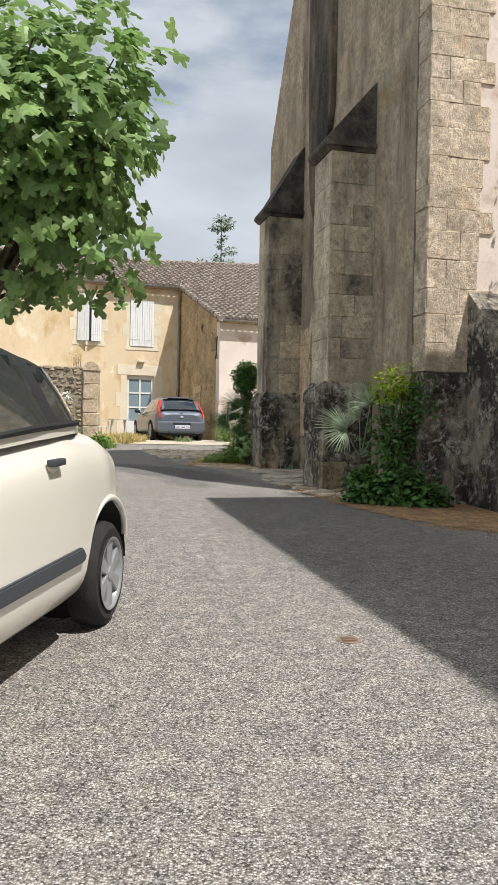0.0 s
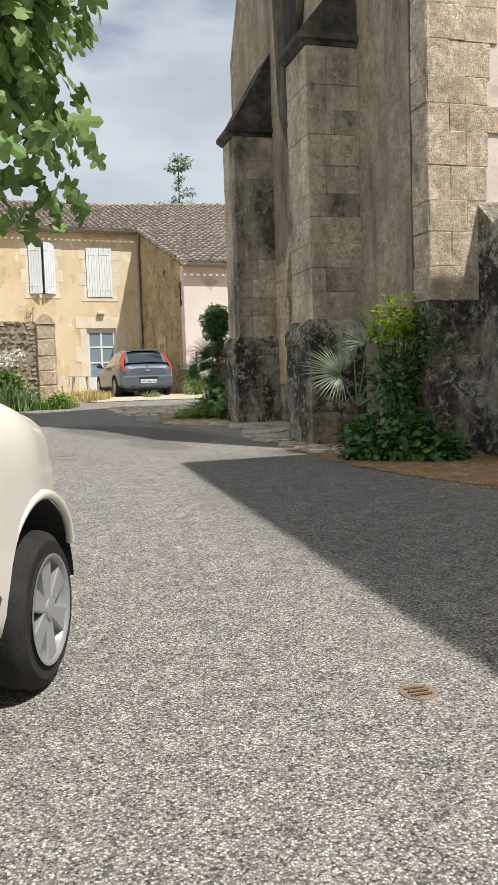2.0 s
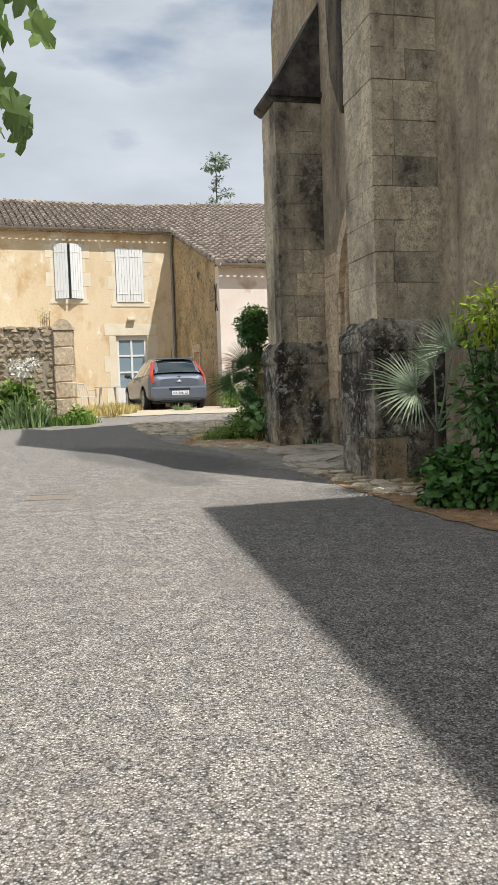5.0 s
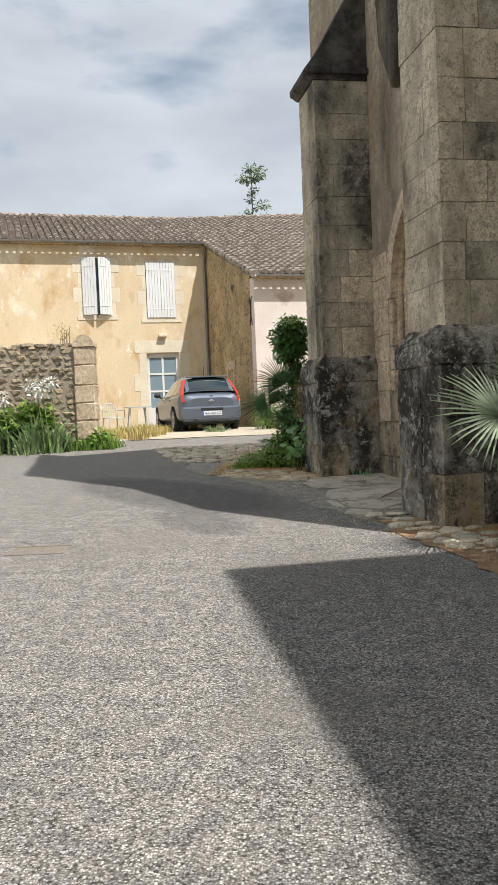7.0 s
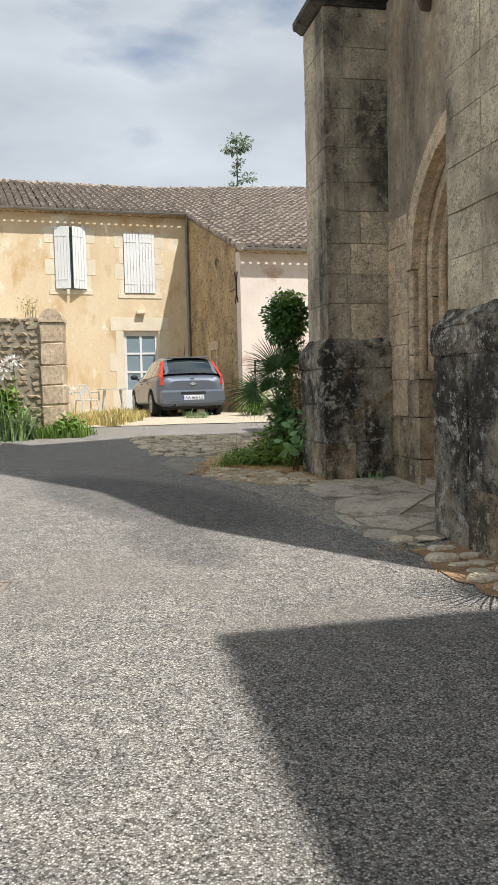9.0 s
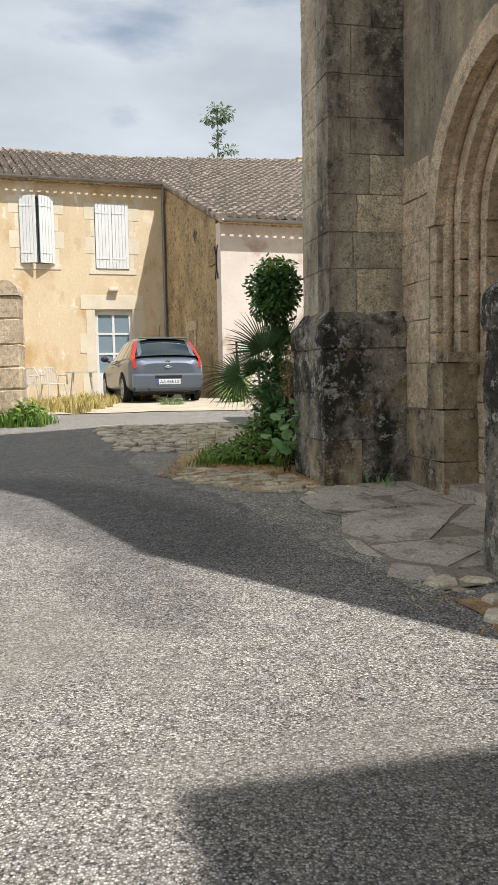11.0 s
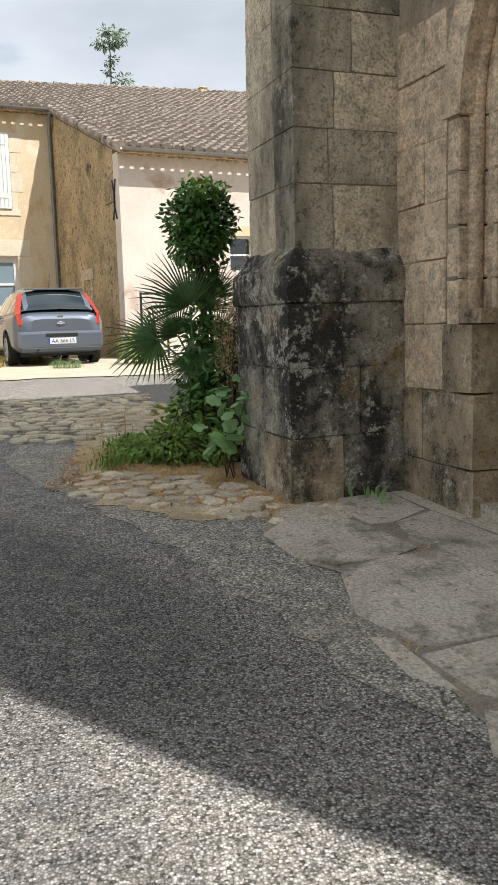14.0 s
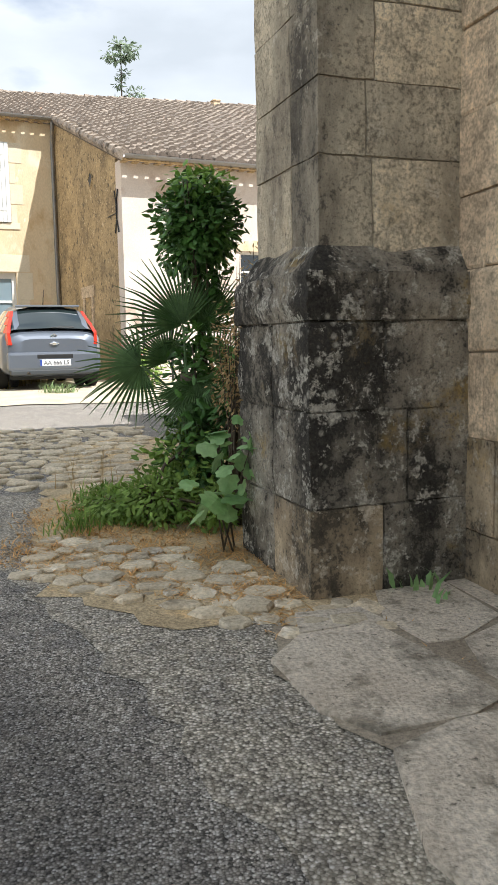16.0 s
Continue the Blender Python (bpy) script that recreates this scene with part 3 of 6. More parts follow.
def buttress(y0, y1, out, base, top, cap_top, dark_from):
    """A buttress of squared blocks on a dark plinth, with a sloped weathering; the blocks blacken from a height on."""
    b = part("buttress", prism_core(y0 + 0.012, y1 - 0.012, out - 0.012, base, top), m_mortar, church, "grey lichen-spotted ashlar buttress")
    z = 2.03
    k = 0
    while z < top - 0.2:
        h = min((0.40, 0.31, 0.32, 0.34, 0.30, 0.36)[k % 6], top - z)
        if top - z - h < 0.2:
            h = top - z
        f = out - rng.uniform(0.2, 0.27) - (0.16 if k % 4 == 3 else 0.0)
        p = rng.uniform(-0.006, 0.006)
        front = DARK_BLOCKS if z > dark_from or k % 3 == 1 else BLOCKS
        corner = DARK_BLOCKS if dark_from < 5 else BLOCKS
        laid("block", corner, b, -out - p, -f, y0 - p, y0 + 0.3, z, z + h)
        laid("block", front, b, -f, 0.05, y0 + p * 0.5, y0 + 0.25, z, z + h)
        laid("block", BLOCKS, b, -out - p, -out + 0.3, y0 + 0.3, y1, z, z + h)
        laid("block", BLOCKS, b, -out + 0.3, 0.05, y1 - 0.25, y1, z, z + h)
        z += h
        k += 1
    # plinth
    e = 0.085
    pl = part("plinth", prism_core(y0 - e + 0.018, y1 + e - 0.018, out + e - 0.018, base, 1.9), m_plinth, church, "black and white lichened plinth")
    z, k = base, 0
    for h in (0.44, 0.46, 0.42):
        h *= (1.74 - base) / 1.32
        f = out * (0.45 if k % 2 else 0.62)
        laid("plinth_block", FOOTS if k == 0 else PLINTHS, pl, -out - e, -f, y0 - e, y0 + 0.35, z, z + h)
        laid("plinth_block", PLINTHS, pl, -f, 0.04, y0 - e, y0 + 0.25, z, z + h)
        laid("plinth_block", PLINTHS, pl, -out - e, -out + 0.3, y0 + 0.35, y1 + e, z, z + h)
        laid("plinth_block", PLINTHS, pl, -out + 0.3, 0.04, y1 - 0.2, y1 + e, z, z + h)
        z += h
        k += 1
    laid("plinth_block", PLINTHS, pl, -out - e - 0.02, 0.03, y0 - e - 0.02, y1 + e + 0.02, 1.74, 1.95)
    bm = bmesh.new()
    lo = [(-out - e, y0 - e), (0.02, y0 - e), (0.02, y1 + e), (-out - e, y1 + e)]
    hi = [(-out + 0.01, y0 + 0.01), (0.02, y0 + 0.01), (0.02, y1 - 0.01), (-out + 0.01, y1 - 0.01)]
    va = [bm.verts.new((x, y, 1.94)) for x, y in lo]
    vb = [bm.verts.new((x, y, 2.07)) for x, y in hi]
    for i in range(4):
        bm.faces.new((va[i], va[(i + 1) % 4], vb[(i + 1) % 4], vb[i]))
    bm.faces.new(vb)
    bm.faces.new(va[::-1])
    bmesh.ops.subdivide_edges(bm, edges=list(bm.edges), cuts=5, use_grid_fill=True)
    for v in bm.verts:
        v.co += Vector([noise.noise(v.co * 7 + Vector((k * 9.0, 0, 0))) for k in range(3)]) * 0.022
    part("chamfer", bm, m_plinth, pl, smooth="edges")
    # moulded drip and weathering slope
    w = 0.11
    bm = bmesh.new()
    prism(bm, [(-out - 0.02, top), (-out - w, top + 0.07), (-out - w, top + 0.13), (-out + 0.06, top + 0.34), (0.02, cap_top), (0.02, top)], y0 - 0.02, y1 + 0.02, "y")
    box(bm, -out - w + 0.02, 0.02, y0 - w * 0.7, y1 + w * 0.7, top + 0.06, top + 0.14, 0.015)
    part("weathering", bm, m_weather, church, "dark mossy sloped buttress weathering")


def prism_core(y0, y1, out, base, top):
    bm = bmesh.new()
    box(bm, -out, 0.03, y0, y1, base - 0.3, top)
    return bm


buttress(1.85, 2.66, 0.71, 0.40, 5.58, 6.7, 9.0)
buttress(5.55, 6.30, 0.70, 0.55, 5.50, 6.95, 3.2)

bm = bmesh.new()
prism(bm, [(4.45, 4.98), (4.82, 5.6), (5.0, 7.3), (5.08, 14.0), (3.72, 14.0), (3.72, 7.1), (4.3, 5.3)], -0.11, 0.01, "x")
bmesh.ops.bevel(bm, geom=list(bm.edges), offset=0.02, segments=1, affect="EDGES")
part("pilaster", bm, m_black_render, church, "flat weathered stone strip high on the facade")

# sunlit corner pier and south wall
pier = part("corner_pier", prism_core(-0.02, 0.4, -0.0, 0.3, 8.0), m_mortar, church, "sunlit pale limestone quoins")
z, k = 0.32, 0
while z < 7.9:
    h = rng.choice((0.30, 0.34, 0.38))
    a = 0.26 if k % 2 else 0.46
    # darker stone below the neighbour's shadow line; its colour includes some of that shade
    kind = QUOINS if z > 2.1 else PLINTHS
    laid("quoin", kind, pier, -0.012, a, -0.05, 0.34, z, z + h)
    if z > 1.0:
        e = rng.uniform(0.72, 0.95)
        laid("quoin", kind, pier, a, e, -0.045, 0.2, z, z + h)
    z += h
    k += 1
bm = bmesh.new()
prism(bm, [(-0.10, -0.2), (-0.10, 1.18), (-0.04, 1.3), (0.3, 1.3), (0.3, -0.2)], -0.04, 0.72, "x")
part("pier_base", bm, m_plinth, church, "dark weathered pier base")
bm = bmesh.new()
box(bm, 0.02, 9.0, -0.02, 0.3, -0.3, 7.9)
part("south_wall", bm, m_pale, church, "pinkish lime render on the sunny side")
bm = bmesh.new()
prism(bm, [(-0.03, 0.2), (-1.05, 0.2), (-1.0, 2.35), (-0.03, 3.2)], 0.60, 1.75, "x")
part("low_buttress", bm, m_plinth, church, "low dark buttress with a sloped top")
bm = bmesh.new()
prism(bm, [(-0.9, 1.2), (-0.03, 1.2), (-0.03, 2.15), (-0.9, 1.95)], 1.752, 4.2, "x")
part("low_wall", bm, m_plinth, church)

# portal: jamb stones, stepped orders, arch stones, door
portal = part("portal", prism_core(PC - HALF, PC + HALF, -0.45, 0.5, 0.62), m_slab, church, "pointed doorway of pale moulded limestone")
for side in (1, -1):
    z = 0.42
    for i in range(8):
        h = (SPRING - 0.42) / 8
        for j, (w0, w1, dep) in enumerate(((0.16, -0.02, -0.008), (0.0, 0.16, 0.13), (-0.16, 0.14, 0.28))):
            outer_y = PC + side * (HALF + (0.1, 0.0, -0.15)[j])
            inner_y = PC + side * (HALF - (0.02, 0.16, 0.30)[j])
            laid("jamb_stone", JAMBS, portal, dep, dep + 0.3, min(outer_y, inner_y), max(outer_y, inner_y), z, z + h, 0.008)
        z += h
    for z0, z1, inner in ((0.4, 0.8, 0.74), (0.8, 1.22, 0.75), (1.22, 1.6, 0.77)):
        a, b = sorted((PC + side * inner, PC + side * 1.06))
        laid("jamb_stone", FOOTS, portal, -0.022, 0.34, a, b, z0, z1, 0.004)
    a, b = sorted((PC + side * 0.72, PC + side * 0.98))
    laid("jamb_stone", FOOTS, portal, 0.0, 0.34, a, b, 1.6, 1.68, 0.002)
# ashlar courses between the portal and its buttresses
for y0, y1 in ((5.04, 5.56), (2.64, 2.96)):
    z, k = 0.42, 0
    for h in (0.38, 0.42, 0.38, 0.36, 0.32, 0.34, 0.36, 0.3):
        cut = y0 + (y1 - y0) * (0.42 if k % 2 else 0.62)
        kind = FOOTS if z < 1.15 else JAMBS
        laid("wall_stone", kind, wall, -0.018, 0.2, y0, cut, z, z + h, 0.004)
        laid("wall_stone", kind, wall, -0.02 if k % 2 else -0.016, 0.2, cut, y1, z, z + h, 0.004)
        z += h
        k += 1
for j, (half, lift, dep) in enumerate(((HALF + 0.12, APEX + 0.15, -0.03), (HALF, APEX, 0.13), (HALF - 0.15, APEX - 0.18, 0.28))):
    a_out, a_in = arch_half(half, lift), arch_half(half - 0.17, lift - 0.2)
    for i in range(0, 24, 3):
        bm = bmesh.new()
        prism(bm, a_out[i:i + 4] + a_in[i:i + 4][::-1], dep, dep + 0.3, "x")
        part("arch_stone", bm, m_jamb, portal)
for half, lift, dep, rad in ((HALF - 0.02, APEX - 0.02, 0.10, 0.045), (HALF - 0.10, APEX - 0.11, 0.155, 0.03), (HALF - 0.17, APEX - 0.2, 0.25, 0.045), (HALF - 0.25, APEX - 0.3, 0.30, 0.03)):
    pts = arch_half(half, lift)
    bm = bmesh.new()
    tube(bm, [(dep, PC + half, 1.5), (dep, PC + half, 2.2)] + [(dep, y, z) for y, z in pts] + [(dep, PC - half, 2.2), (dep, PC - half, 1.5)], rad, 10)
    part("roll_moulding", bm, m_jamb, portal, smooth=True)
bm = bmesh.new()
for i in range(9):
    box(bm, 0.52, 0.58, PC - 0.72 + i * 0.16, PC - 0.565 + i * 0.16, 0.6, 3.9, 0.006)
part("door", bm, m_wood, portal, "dark plank door")

# unseen neighbour that shades the road
bm = bmesh.new()
box(bm, 0, 6, -14, 0, -0.5, 9.8)
NB = Vector((-0.6, 11.2, 0)) + Vector((0.74, -0.672, 0)) * ((9.8 - 0.36) / 1.64)
setting("wall_neighbour", bm, m_pale, "plain neighbouring house wall", "wall", pose(NB.x, NB.y, 0, 0, 0, 13.65))

# ---- house ----
HOUSE = pose(-2.9, 33.68, 0, 0, 0, 20)
house = thing("house", "ochre plastered farmhouse with a clay tile roof", "house", HOUSE)
SLOPE, RIDGE_Y = 0.362, 5.7


def roof_z(y, x=0.0):
    """Height of the roof slope; over the wing the ridge climbs a little to one side."""
    return 7.0 + SLOPE * (y + 0.3) + 0.055 * max(x, 0.0) * max(y + 5.4, 0.0) / 11.1


DOOR = (-2.15, -1.05, 0.9, 3.44)
WIN1, WIN2 = (-4.15, -3.25, 4.72, 6.57), (-2.07, -1.1, 4.62, 6.47)


def wall_with_holes(x0, x1, z0, z1, holes, y0=0.0, y1=0.35):
    """A wall of bricks of mass round its openings."""
    bm = bmesh.new()
    cuts_x = sorted({x0, x1, *[h[0] for h in holes], *[h[1] for h in holes]})
    cuts_z = sorted({z0, z1, *[h[2] for h in holes], *[h[3] for h in holes]})
    for a, b in zip(cuts_x, cuts_x[1:]):
        for c, d in zip(cuts_z, cuts_z[1:]):
            if not any(h[0] <= a and b <= h[1] and h[2] <= c and d <= h[3] for h in holes):
                box(bm, a, b, y0, y1, c, d)
    bmesh.ops.remove_doubles(bm, verts=bm.verts, dist=0.0005)
    dead = {}
    for f in bm.faces:
        dead.setdefault(tuple(round(c, 3) for c in f.calc_center_median()), []).append(f)
    bmesh.ops.delete(bm, geom=[f for fs in dead.values() if len(fs) > 1 for f in fs], context="FACES")
    return bm


part("wall", wall_with_holes(-16, 0, 0.3, 6.98, [DOOR, WIN1, WIN2]), m_plaster, house, "ochre lime plaster with paler patches")
bm = bmesh.new()
prism(bm, [(-4.948, 0.3), (0.352, 0.3), (0.352, roof_z(0.35) - 0.05), (-4.948, roof_z(-4.948) - 0.05)], 0.002, 0.35, "x")
part("gable_wall", bm, m_gable, house, "dark stained rubble gable wall")
part("wing_wall", wall_with_holes(0.002, 9, 0.3, roof_z(-5.3) - 0.08, [(2.45, 3.05, 2.72, 3.5)], -5.302, -4.95), m_pale, house, "pale pinkish render")
bm = bmesh.new()
box(bm, -16, 9, 11.5, 11.8, 0.3, 7)
part("back_wall", bm, m_plaster, house)
bm = bmesh.new()
prism(bm, [(-0.12, roof_z(-0.12)), (RIDGE_Y, roof_z(RIDGE_Y)), (12, 7.2), (12, 7.05), (RIDGE_Y, roof_z(RIDGE_Y) - 0.12), (-0.12, roof_z(-0.12) - 0.1)], -16, -0.02, "x")
for v in prism(bm, [(-5.42, roof_z(-5.42)), (RIDGE_Y, roof_z(RIDGE_Y)), (12, 7.2), (12, 7.05), (RIDGE_Y, roof_z(RIDGE_Y) - 0.12), (-5.42, roof_z(-5.42) - 0.1)], -0.02, 9, "x"):
    if v.co.x > 5 and v.co.y < 10:
        v.co.z += roof_z(v.co.y, 9) - roof_z(v.co.y)
roof = part("roof", bm, m_tile_shade, house, "mottled clay canal tile roof")
# eaves board, gutters
for x0, x1, y in ((-16, -0.02, 0.0), (-0.02, 9, -5.3)):
    bm = bmesh.new()
    zz = roof_z(y - 0.3)
    box(bm, x0, x1, y - 0.29, y - 0.165, zz - 0.03, zz)
    n = int((x1 - x0) / 0.22)
    for i in range(n):
        box(bm, x0 + i * 0.22, x0 + i * 0.22 + 0.115, y - 0.163, y - 0.02, zz - 0.04, zz + 0.06)
    part("eaves_board", bm, m_gable, house)
    bm = bmesh.new()
    prism(bm, [(y - 0.31 - 0.07 * math.cos(a), zz + 0.06 - 0.07 * math.sin(a)) for a in (math.pi * i / 8 for i in range(9))] +
          [(y - 0.31 + 0.06 * math.cos(a), zz + 0.06 - 0.06 * math.sin(a)) for a in (math.pi * i / 8 for i in range(9))], x0, x1, "x")
    part("gutter", bm, m_zinc, house, "dull zinc gutter")
bm = bmesh.new()
tube(bm, [(-0.09, -0.3, 6.98), (-0.09, -0.25, 6.8), (-0.07, -0.07, 6.55), (-0.07, -0.07, 4.0), (-0.07, -0.07, 0.9)], 0.045, 10)
part("downpipe", bm, m_zinc, house, "grey zinc downpipe")

# dressings, lintel, door, shutters
bm = bmesh.new()
for x0, x1, z0, z1 in ((-2.55, -2.16, 0.9, 1.6), (-2.42, -2.16, 1.6, 2.2), (-2.6, -2.16, 2.2, 2.75), (-2.4, -2.16, 2.75, 3.44), (-1.04, -0.75, 0.9, 1.5), (-1.04, -0.62, 1.5, 2.2),
                       (-1.04, -0.75, 2.2, 2.8), (-1.04, -0.66, 2.8, 3.44), (-2.55, -0.72, 3.46, 3.86)):
    bm = bmesh.new()
    box(bm, x0, x1, -0.012, 0.05, z0, z1, 0.004)
    part("door_dressing", bm, m_patch, house)
for w in (WIN1, WIN2):
    for i in range(4):
        z0 = w[2] - 0.05 + i * 0.48
        e = 0.30 if i % 2 else 0.14
        for a, b in ((w[0] - e, w[0] - 0.004), (w[1] + 0.004, w[1] + e)):
            bm = bmesh.new()
            box(bm, a, b, -0.008, 0.05, z0, z0 + 0.46, 0.003)
            part("window_dressing", bm, m_patch, house)
    bm = bmesh.new()
    box(bm, w[0] - 0.2, w[1] + 0.2, -0.02, 0.05, w[2] - 0.16, w[2] - 0.01, 0.006)
    part("window_sill", bm, m_patch, house)


def bare_leaf(parent, width, height, m):
    bm = bmesh.new()
    n = 5
    for i in range(n):
        box(bm, i * width / n + 0.003, (i + 1) * width / n - 0.003, -0.03, 0.0, 0, height, 0.005)
    leaf = part("shutter", bm, m_shutter, parent, "pale grey boarded shutter", m=m)
    for z in (0.28, height - 0.28):
        bm = bmesh.new()
        box(bm, 0.0, width * 0.8, -0.04, -0.031, z - 0.018, z + 0.018, 0.002)
        part("hinge", bm, m_shutter, leaf)


bare_leaf(house, 0.478, 1.85, pose(WIN2[0] + 0.004, -0.02, WIN2[2]))
bare_leaf(house, 0.478, 1.85, pose(WIN2[0] + 0.488, -0.02, WIN2[2]))
# the other pair stands ajar, its leaves folded outwards to a wedge
bare_leaf(house, 0.46, 1.85, pose(WIN1[0] + 0.0, -0.03, WIN1[2], 0, 0, -22))
bare_leaf(house, 0.46, 1.85, pose(WIN1[1] - 0.40, -0.21, WIN1[2], 0, 0, 24))
for w in (WIN1, WIN2):
    bm = bmesh.new()
    box(bm, w[0], w[1], 0.2, 0.24, w[2], w[3])
    part("window_pane", bm, m_pane, house)
# glazed door
door = part("door", wall_with_holes(DOOR[0], DOOR[1], DOOR[2], DOOR[3], [(-2.05, -1.64, 1.62 + i * 0.0 + 0.58 * i, 1.62 + 0.58 * i + 0.52) for i in range(3)] + [(-1.57, -1.15, 1.62 + 0.58 * i, 1.62 + 0.58 * i + 0.52) for i in range(3)], 0.1, 0.16),
            m_white, house, "white glazed door with six panes")
for i in range(3):
    for x0, x1 in ((-2.05, -1.64), (-1.57, -1.15)):
        bm = bmesh.new()
        box(bm, x0, x1, 0.125, 0.131, 1.62 + 0.58 * i, 2.14 + 0.58 * i)
        part("pane", bm, m_pane, door)
bm = bmesh.new()
box(bm, -1.74, -1.46, -0.16, 0.0, 3.97, 4.07, 0.03)
part("wall_lamp", bm, m_patch, house, "small bulkhead lamp above the door")
bm = bmesh.new()
box(bm, 2.45, 3.05, -5.1, -5.05, 2.72, 3.5)
part("window_pane", bm, m_glass, house)
for x0, x1, z0, z1 in ((2.45, 2.5, 2.72, 3.5), (3.0, 3.05, 2.72, 3.5), (2.5, 3.0, 3.08, 3.12), (2.5, 3.0, 3.45, 3.5), (2.5, 3.0, 2.72, 2.77)):
    bm = bmesh.new()
    box(bm, x0, x1, -5.16, -5.11, z0, z1, 0.004)
    part("window_frame", bm, m_white, house)
bm = bmesh.new()
prism(bm, [(2.35, 3.5)] + [(2.75 - 0.42 * math.cos(a), 3.52 + 0.2 * math.sin(a)) for a in (math.pi * i / 10 for i in range(11))] + [(3.15, 3.5)], -5.312, -5.29, "y")
part("window_arch", bm, m_plaster, house)
# walled-up opening and iron tie on the gable
bm = bmesh.new()
for x, y0, y1, z0, z1 in ((0, -3.2, -2.15, 2.7, 2.95), (0, -3.1, -2.95, 0.9, 2.7), (0, -2.4, -2.25, 0.9, 2.7)):
    box(bm, -0.03, 0.05, y0, y1, z0, z1, 0.01)
part("gable_doorway", bm, m_jamb, house, "old stone doorway frame in the gable")
bm = bmesh.new()
tube(bm, [(-0.02, -4.75, 3.75), (-0.02, -4.63, 4.0), (-0.02, -4.64, 4.3), (-0.02, -4.74, 4.55)], 0.014, 6)
tube(bm, [(-0.02, -4.52, 3.75), (-0.02, -4.62, 4.0), (-0.02, -4.61, 4.3), (-0.02, -4.52, 4.55)], 0.014, 6)
tube(bm, [(-0.02, -4.62, 4.12), (-0.02, -4.05, 4.12)], 0.01, 6)
bmesh.ops.translate(bm, verts=bm.verts, vec=(0, -0.38, 0.05))
part("iron_tie", bm, m_black, house, "black iron wall tie")
bm = bmesh.new()
for a, b in (((-3.17, 5.30), (-2.98, 5.12)), ((-2.98, 5.12), (-3.17, 4.94)), ((-3.17, 4.94), (-3.36, 5.12)), ((-3.36, 5.12), (-3.17, 5.30))):
    tube(bm, [(0.0, a[0], a[1]), (0.0, b[0], b[1])], 0.025, 6)
vent = part("vent", bm, m_gable, house, "small diamond-shaped vent hole in the gable")
# no hole is cut: a black plate on the wall paints its shaded inside
bm = bmesh.new()
prism(bm, [(-3.17, 5.30), (-2.98, 5.12), (-3.17, 4.94), (-3.36, 5.12)], -0.008, 0.03, "x")
part("vent_back", bm, m_black, vent)

# ---- canal tiles: half-round clay tiles laid in rows down the slope ----
def tile_bm(bm, x, y, length, r, tilt=0.0, yaw=0.0):
    """One half-round tile lying up the slope at (x, y)."""
    c, s = math.cos(yaw), math.sin(yaw)
    ends = []
    for dy, rr, up in ((0.0, r, 0.035 + tilt), (length, r * 0.84, 0.005)):
        ring = []
        for k in range(6):
            a = math.pi * k / 5
            px, py = rr * math.cos(a), dy
            ring.append(bm.verts.new((x + px * c - py * s, y + px * s + py * c, roof_z(y + py, x) + up + rr * math.sin(a) * 1.15)))
        ends.append(ring)
    for k in range(5):
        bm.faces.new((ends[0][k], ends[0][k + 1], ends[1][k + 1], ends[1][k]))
    # lower end capped in the dark colour that paints its shade
    bm.faces.new(ends[0][::-1]).material_index = 1


bm = bmesh.new()
near = []
x = -15.9
while x < 8.9:
    y = -5.45 if x > -0.05 else -0.13
    jig = rng.uniform(-0.012, 0.012)
    while y < RIDGE_Y:
        yy, l = y + jig + rng.uniform(-0.012, 0.012), 0.46
        if 0 < x < 4.6 and -5.6 < y < -1.2:
            near.append((x + rng.uniform(-0.015, 0.015), yy))
        else:
            tile_bm(bm, x + rng.uniform(-0.015, 0.015), yy, l, 0.1, rng.uniform(-0.008, 0.03), rng.uniform(-0.05, 0.05))
        y += 0.34
    x += 0.235
part("roof_tiles", bm, [m_tile, m_tile_shade], roof)["kind"] = "stuff"
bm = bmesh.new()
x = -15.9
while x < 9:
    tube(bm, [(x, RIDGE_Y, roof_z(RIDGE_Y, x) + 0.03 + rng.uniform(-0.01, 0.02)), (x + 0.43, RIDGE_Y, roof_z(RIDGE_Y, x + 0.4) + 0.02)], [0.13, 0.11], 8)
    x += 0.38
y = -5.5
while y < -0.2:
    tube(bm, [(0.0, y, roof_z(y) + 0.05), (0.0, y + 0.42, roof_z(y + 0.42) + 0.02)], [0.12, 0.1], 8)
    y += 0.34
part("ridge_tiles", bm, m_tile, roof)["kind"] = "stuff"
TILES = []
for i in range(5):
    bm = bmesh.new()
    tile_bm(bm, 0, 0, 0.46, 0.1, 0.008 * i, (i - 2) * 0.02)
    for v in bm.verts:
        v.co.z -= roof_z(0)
    TILES.append(mesh_of("tile", bm, [m_tile_one, m_tile_shade]))
for x, y in near:
    piece("tile", rng.choice(TILES), roof, (x, y, roof_z(y, x) + rng.uniform(-0.006, 0.006)), (1, 1, 1), rng.uniform(-0.03, 0.03))
bm = bmesh.new()
box(bm, 6.55, 6.78, 5.25, 5.48, roof_z(5.0, 6.8), roof_z(5.5, 6.8) + 0.2, 0.02)
box(bm, 6.52, 6.81, 5.22, 5.51, roof_z(5.5, 6.8) + 0.14, roof_z(5.5, 6.8) + 0.17, 0.01)
part("chimney", bm, m_jamb, house, "small terracotta vent on the roof")

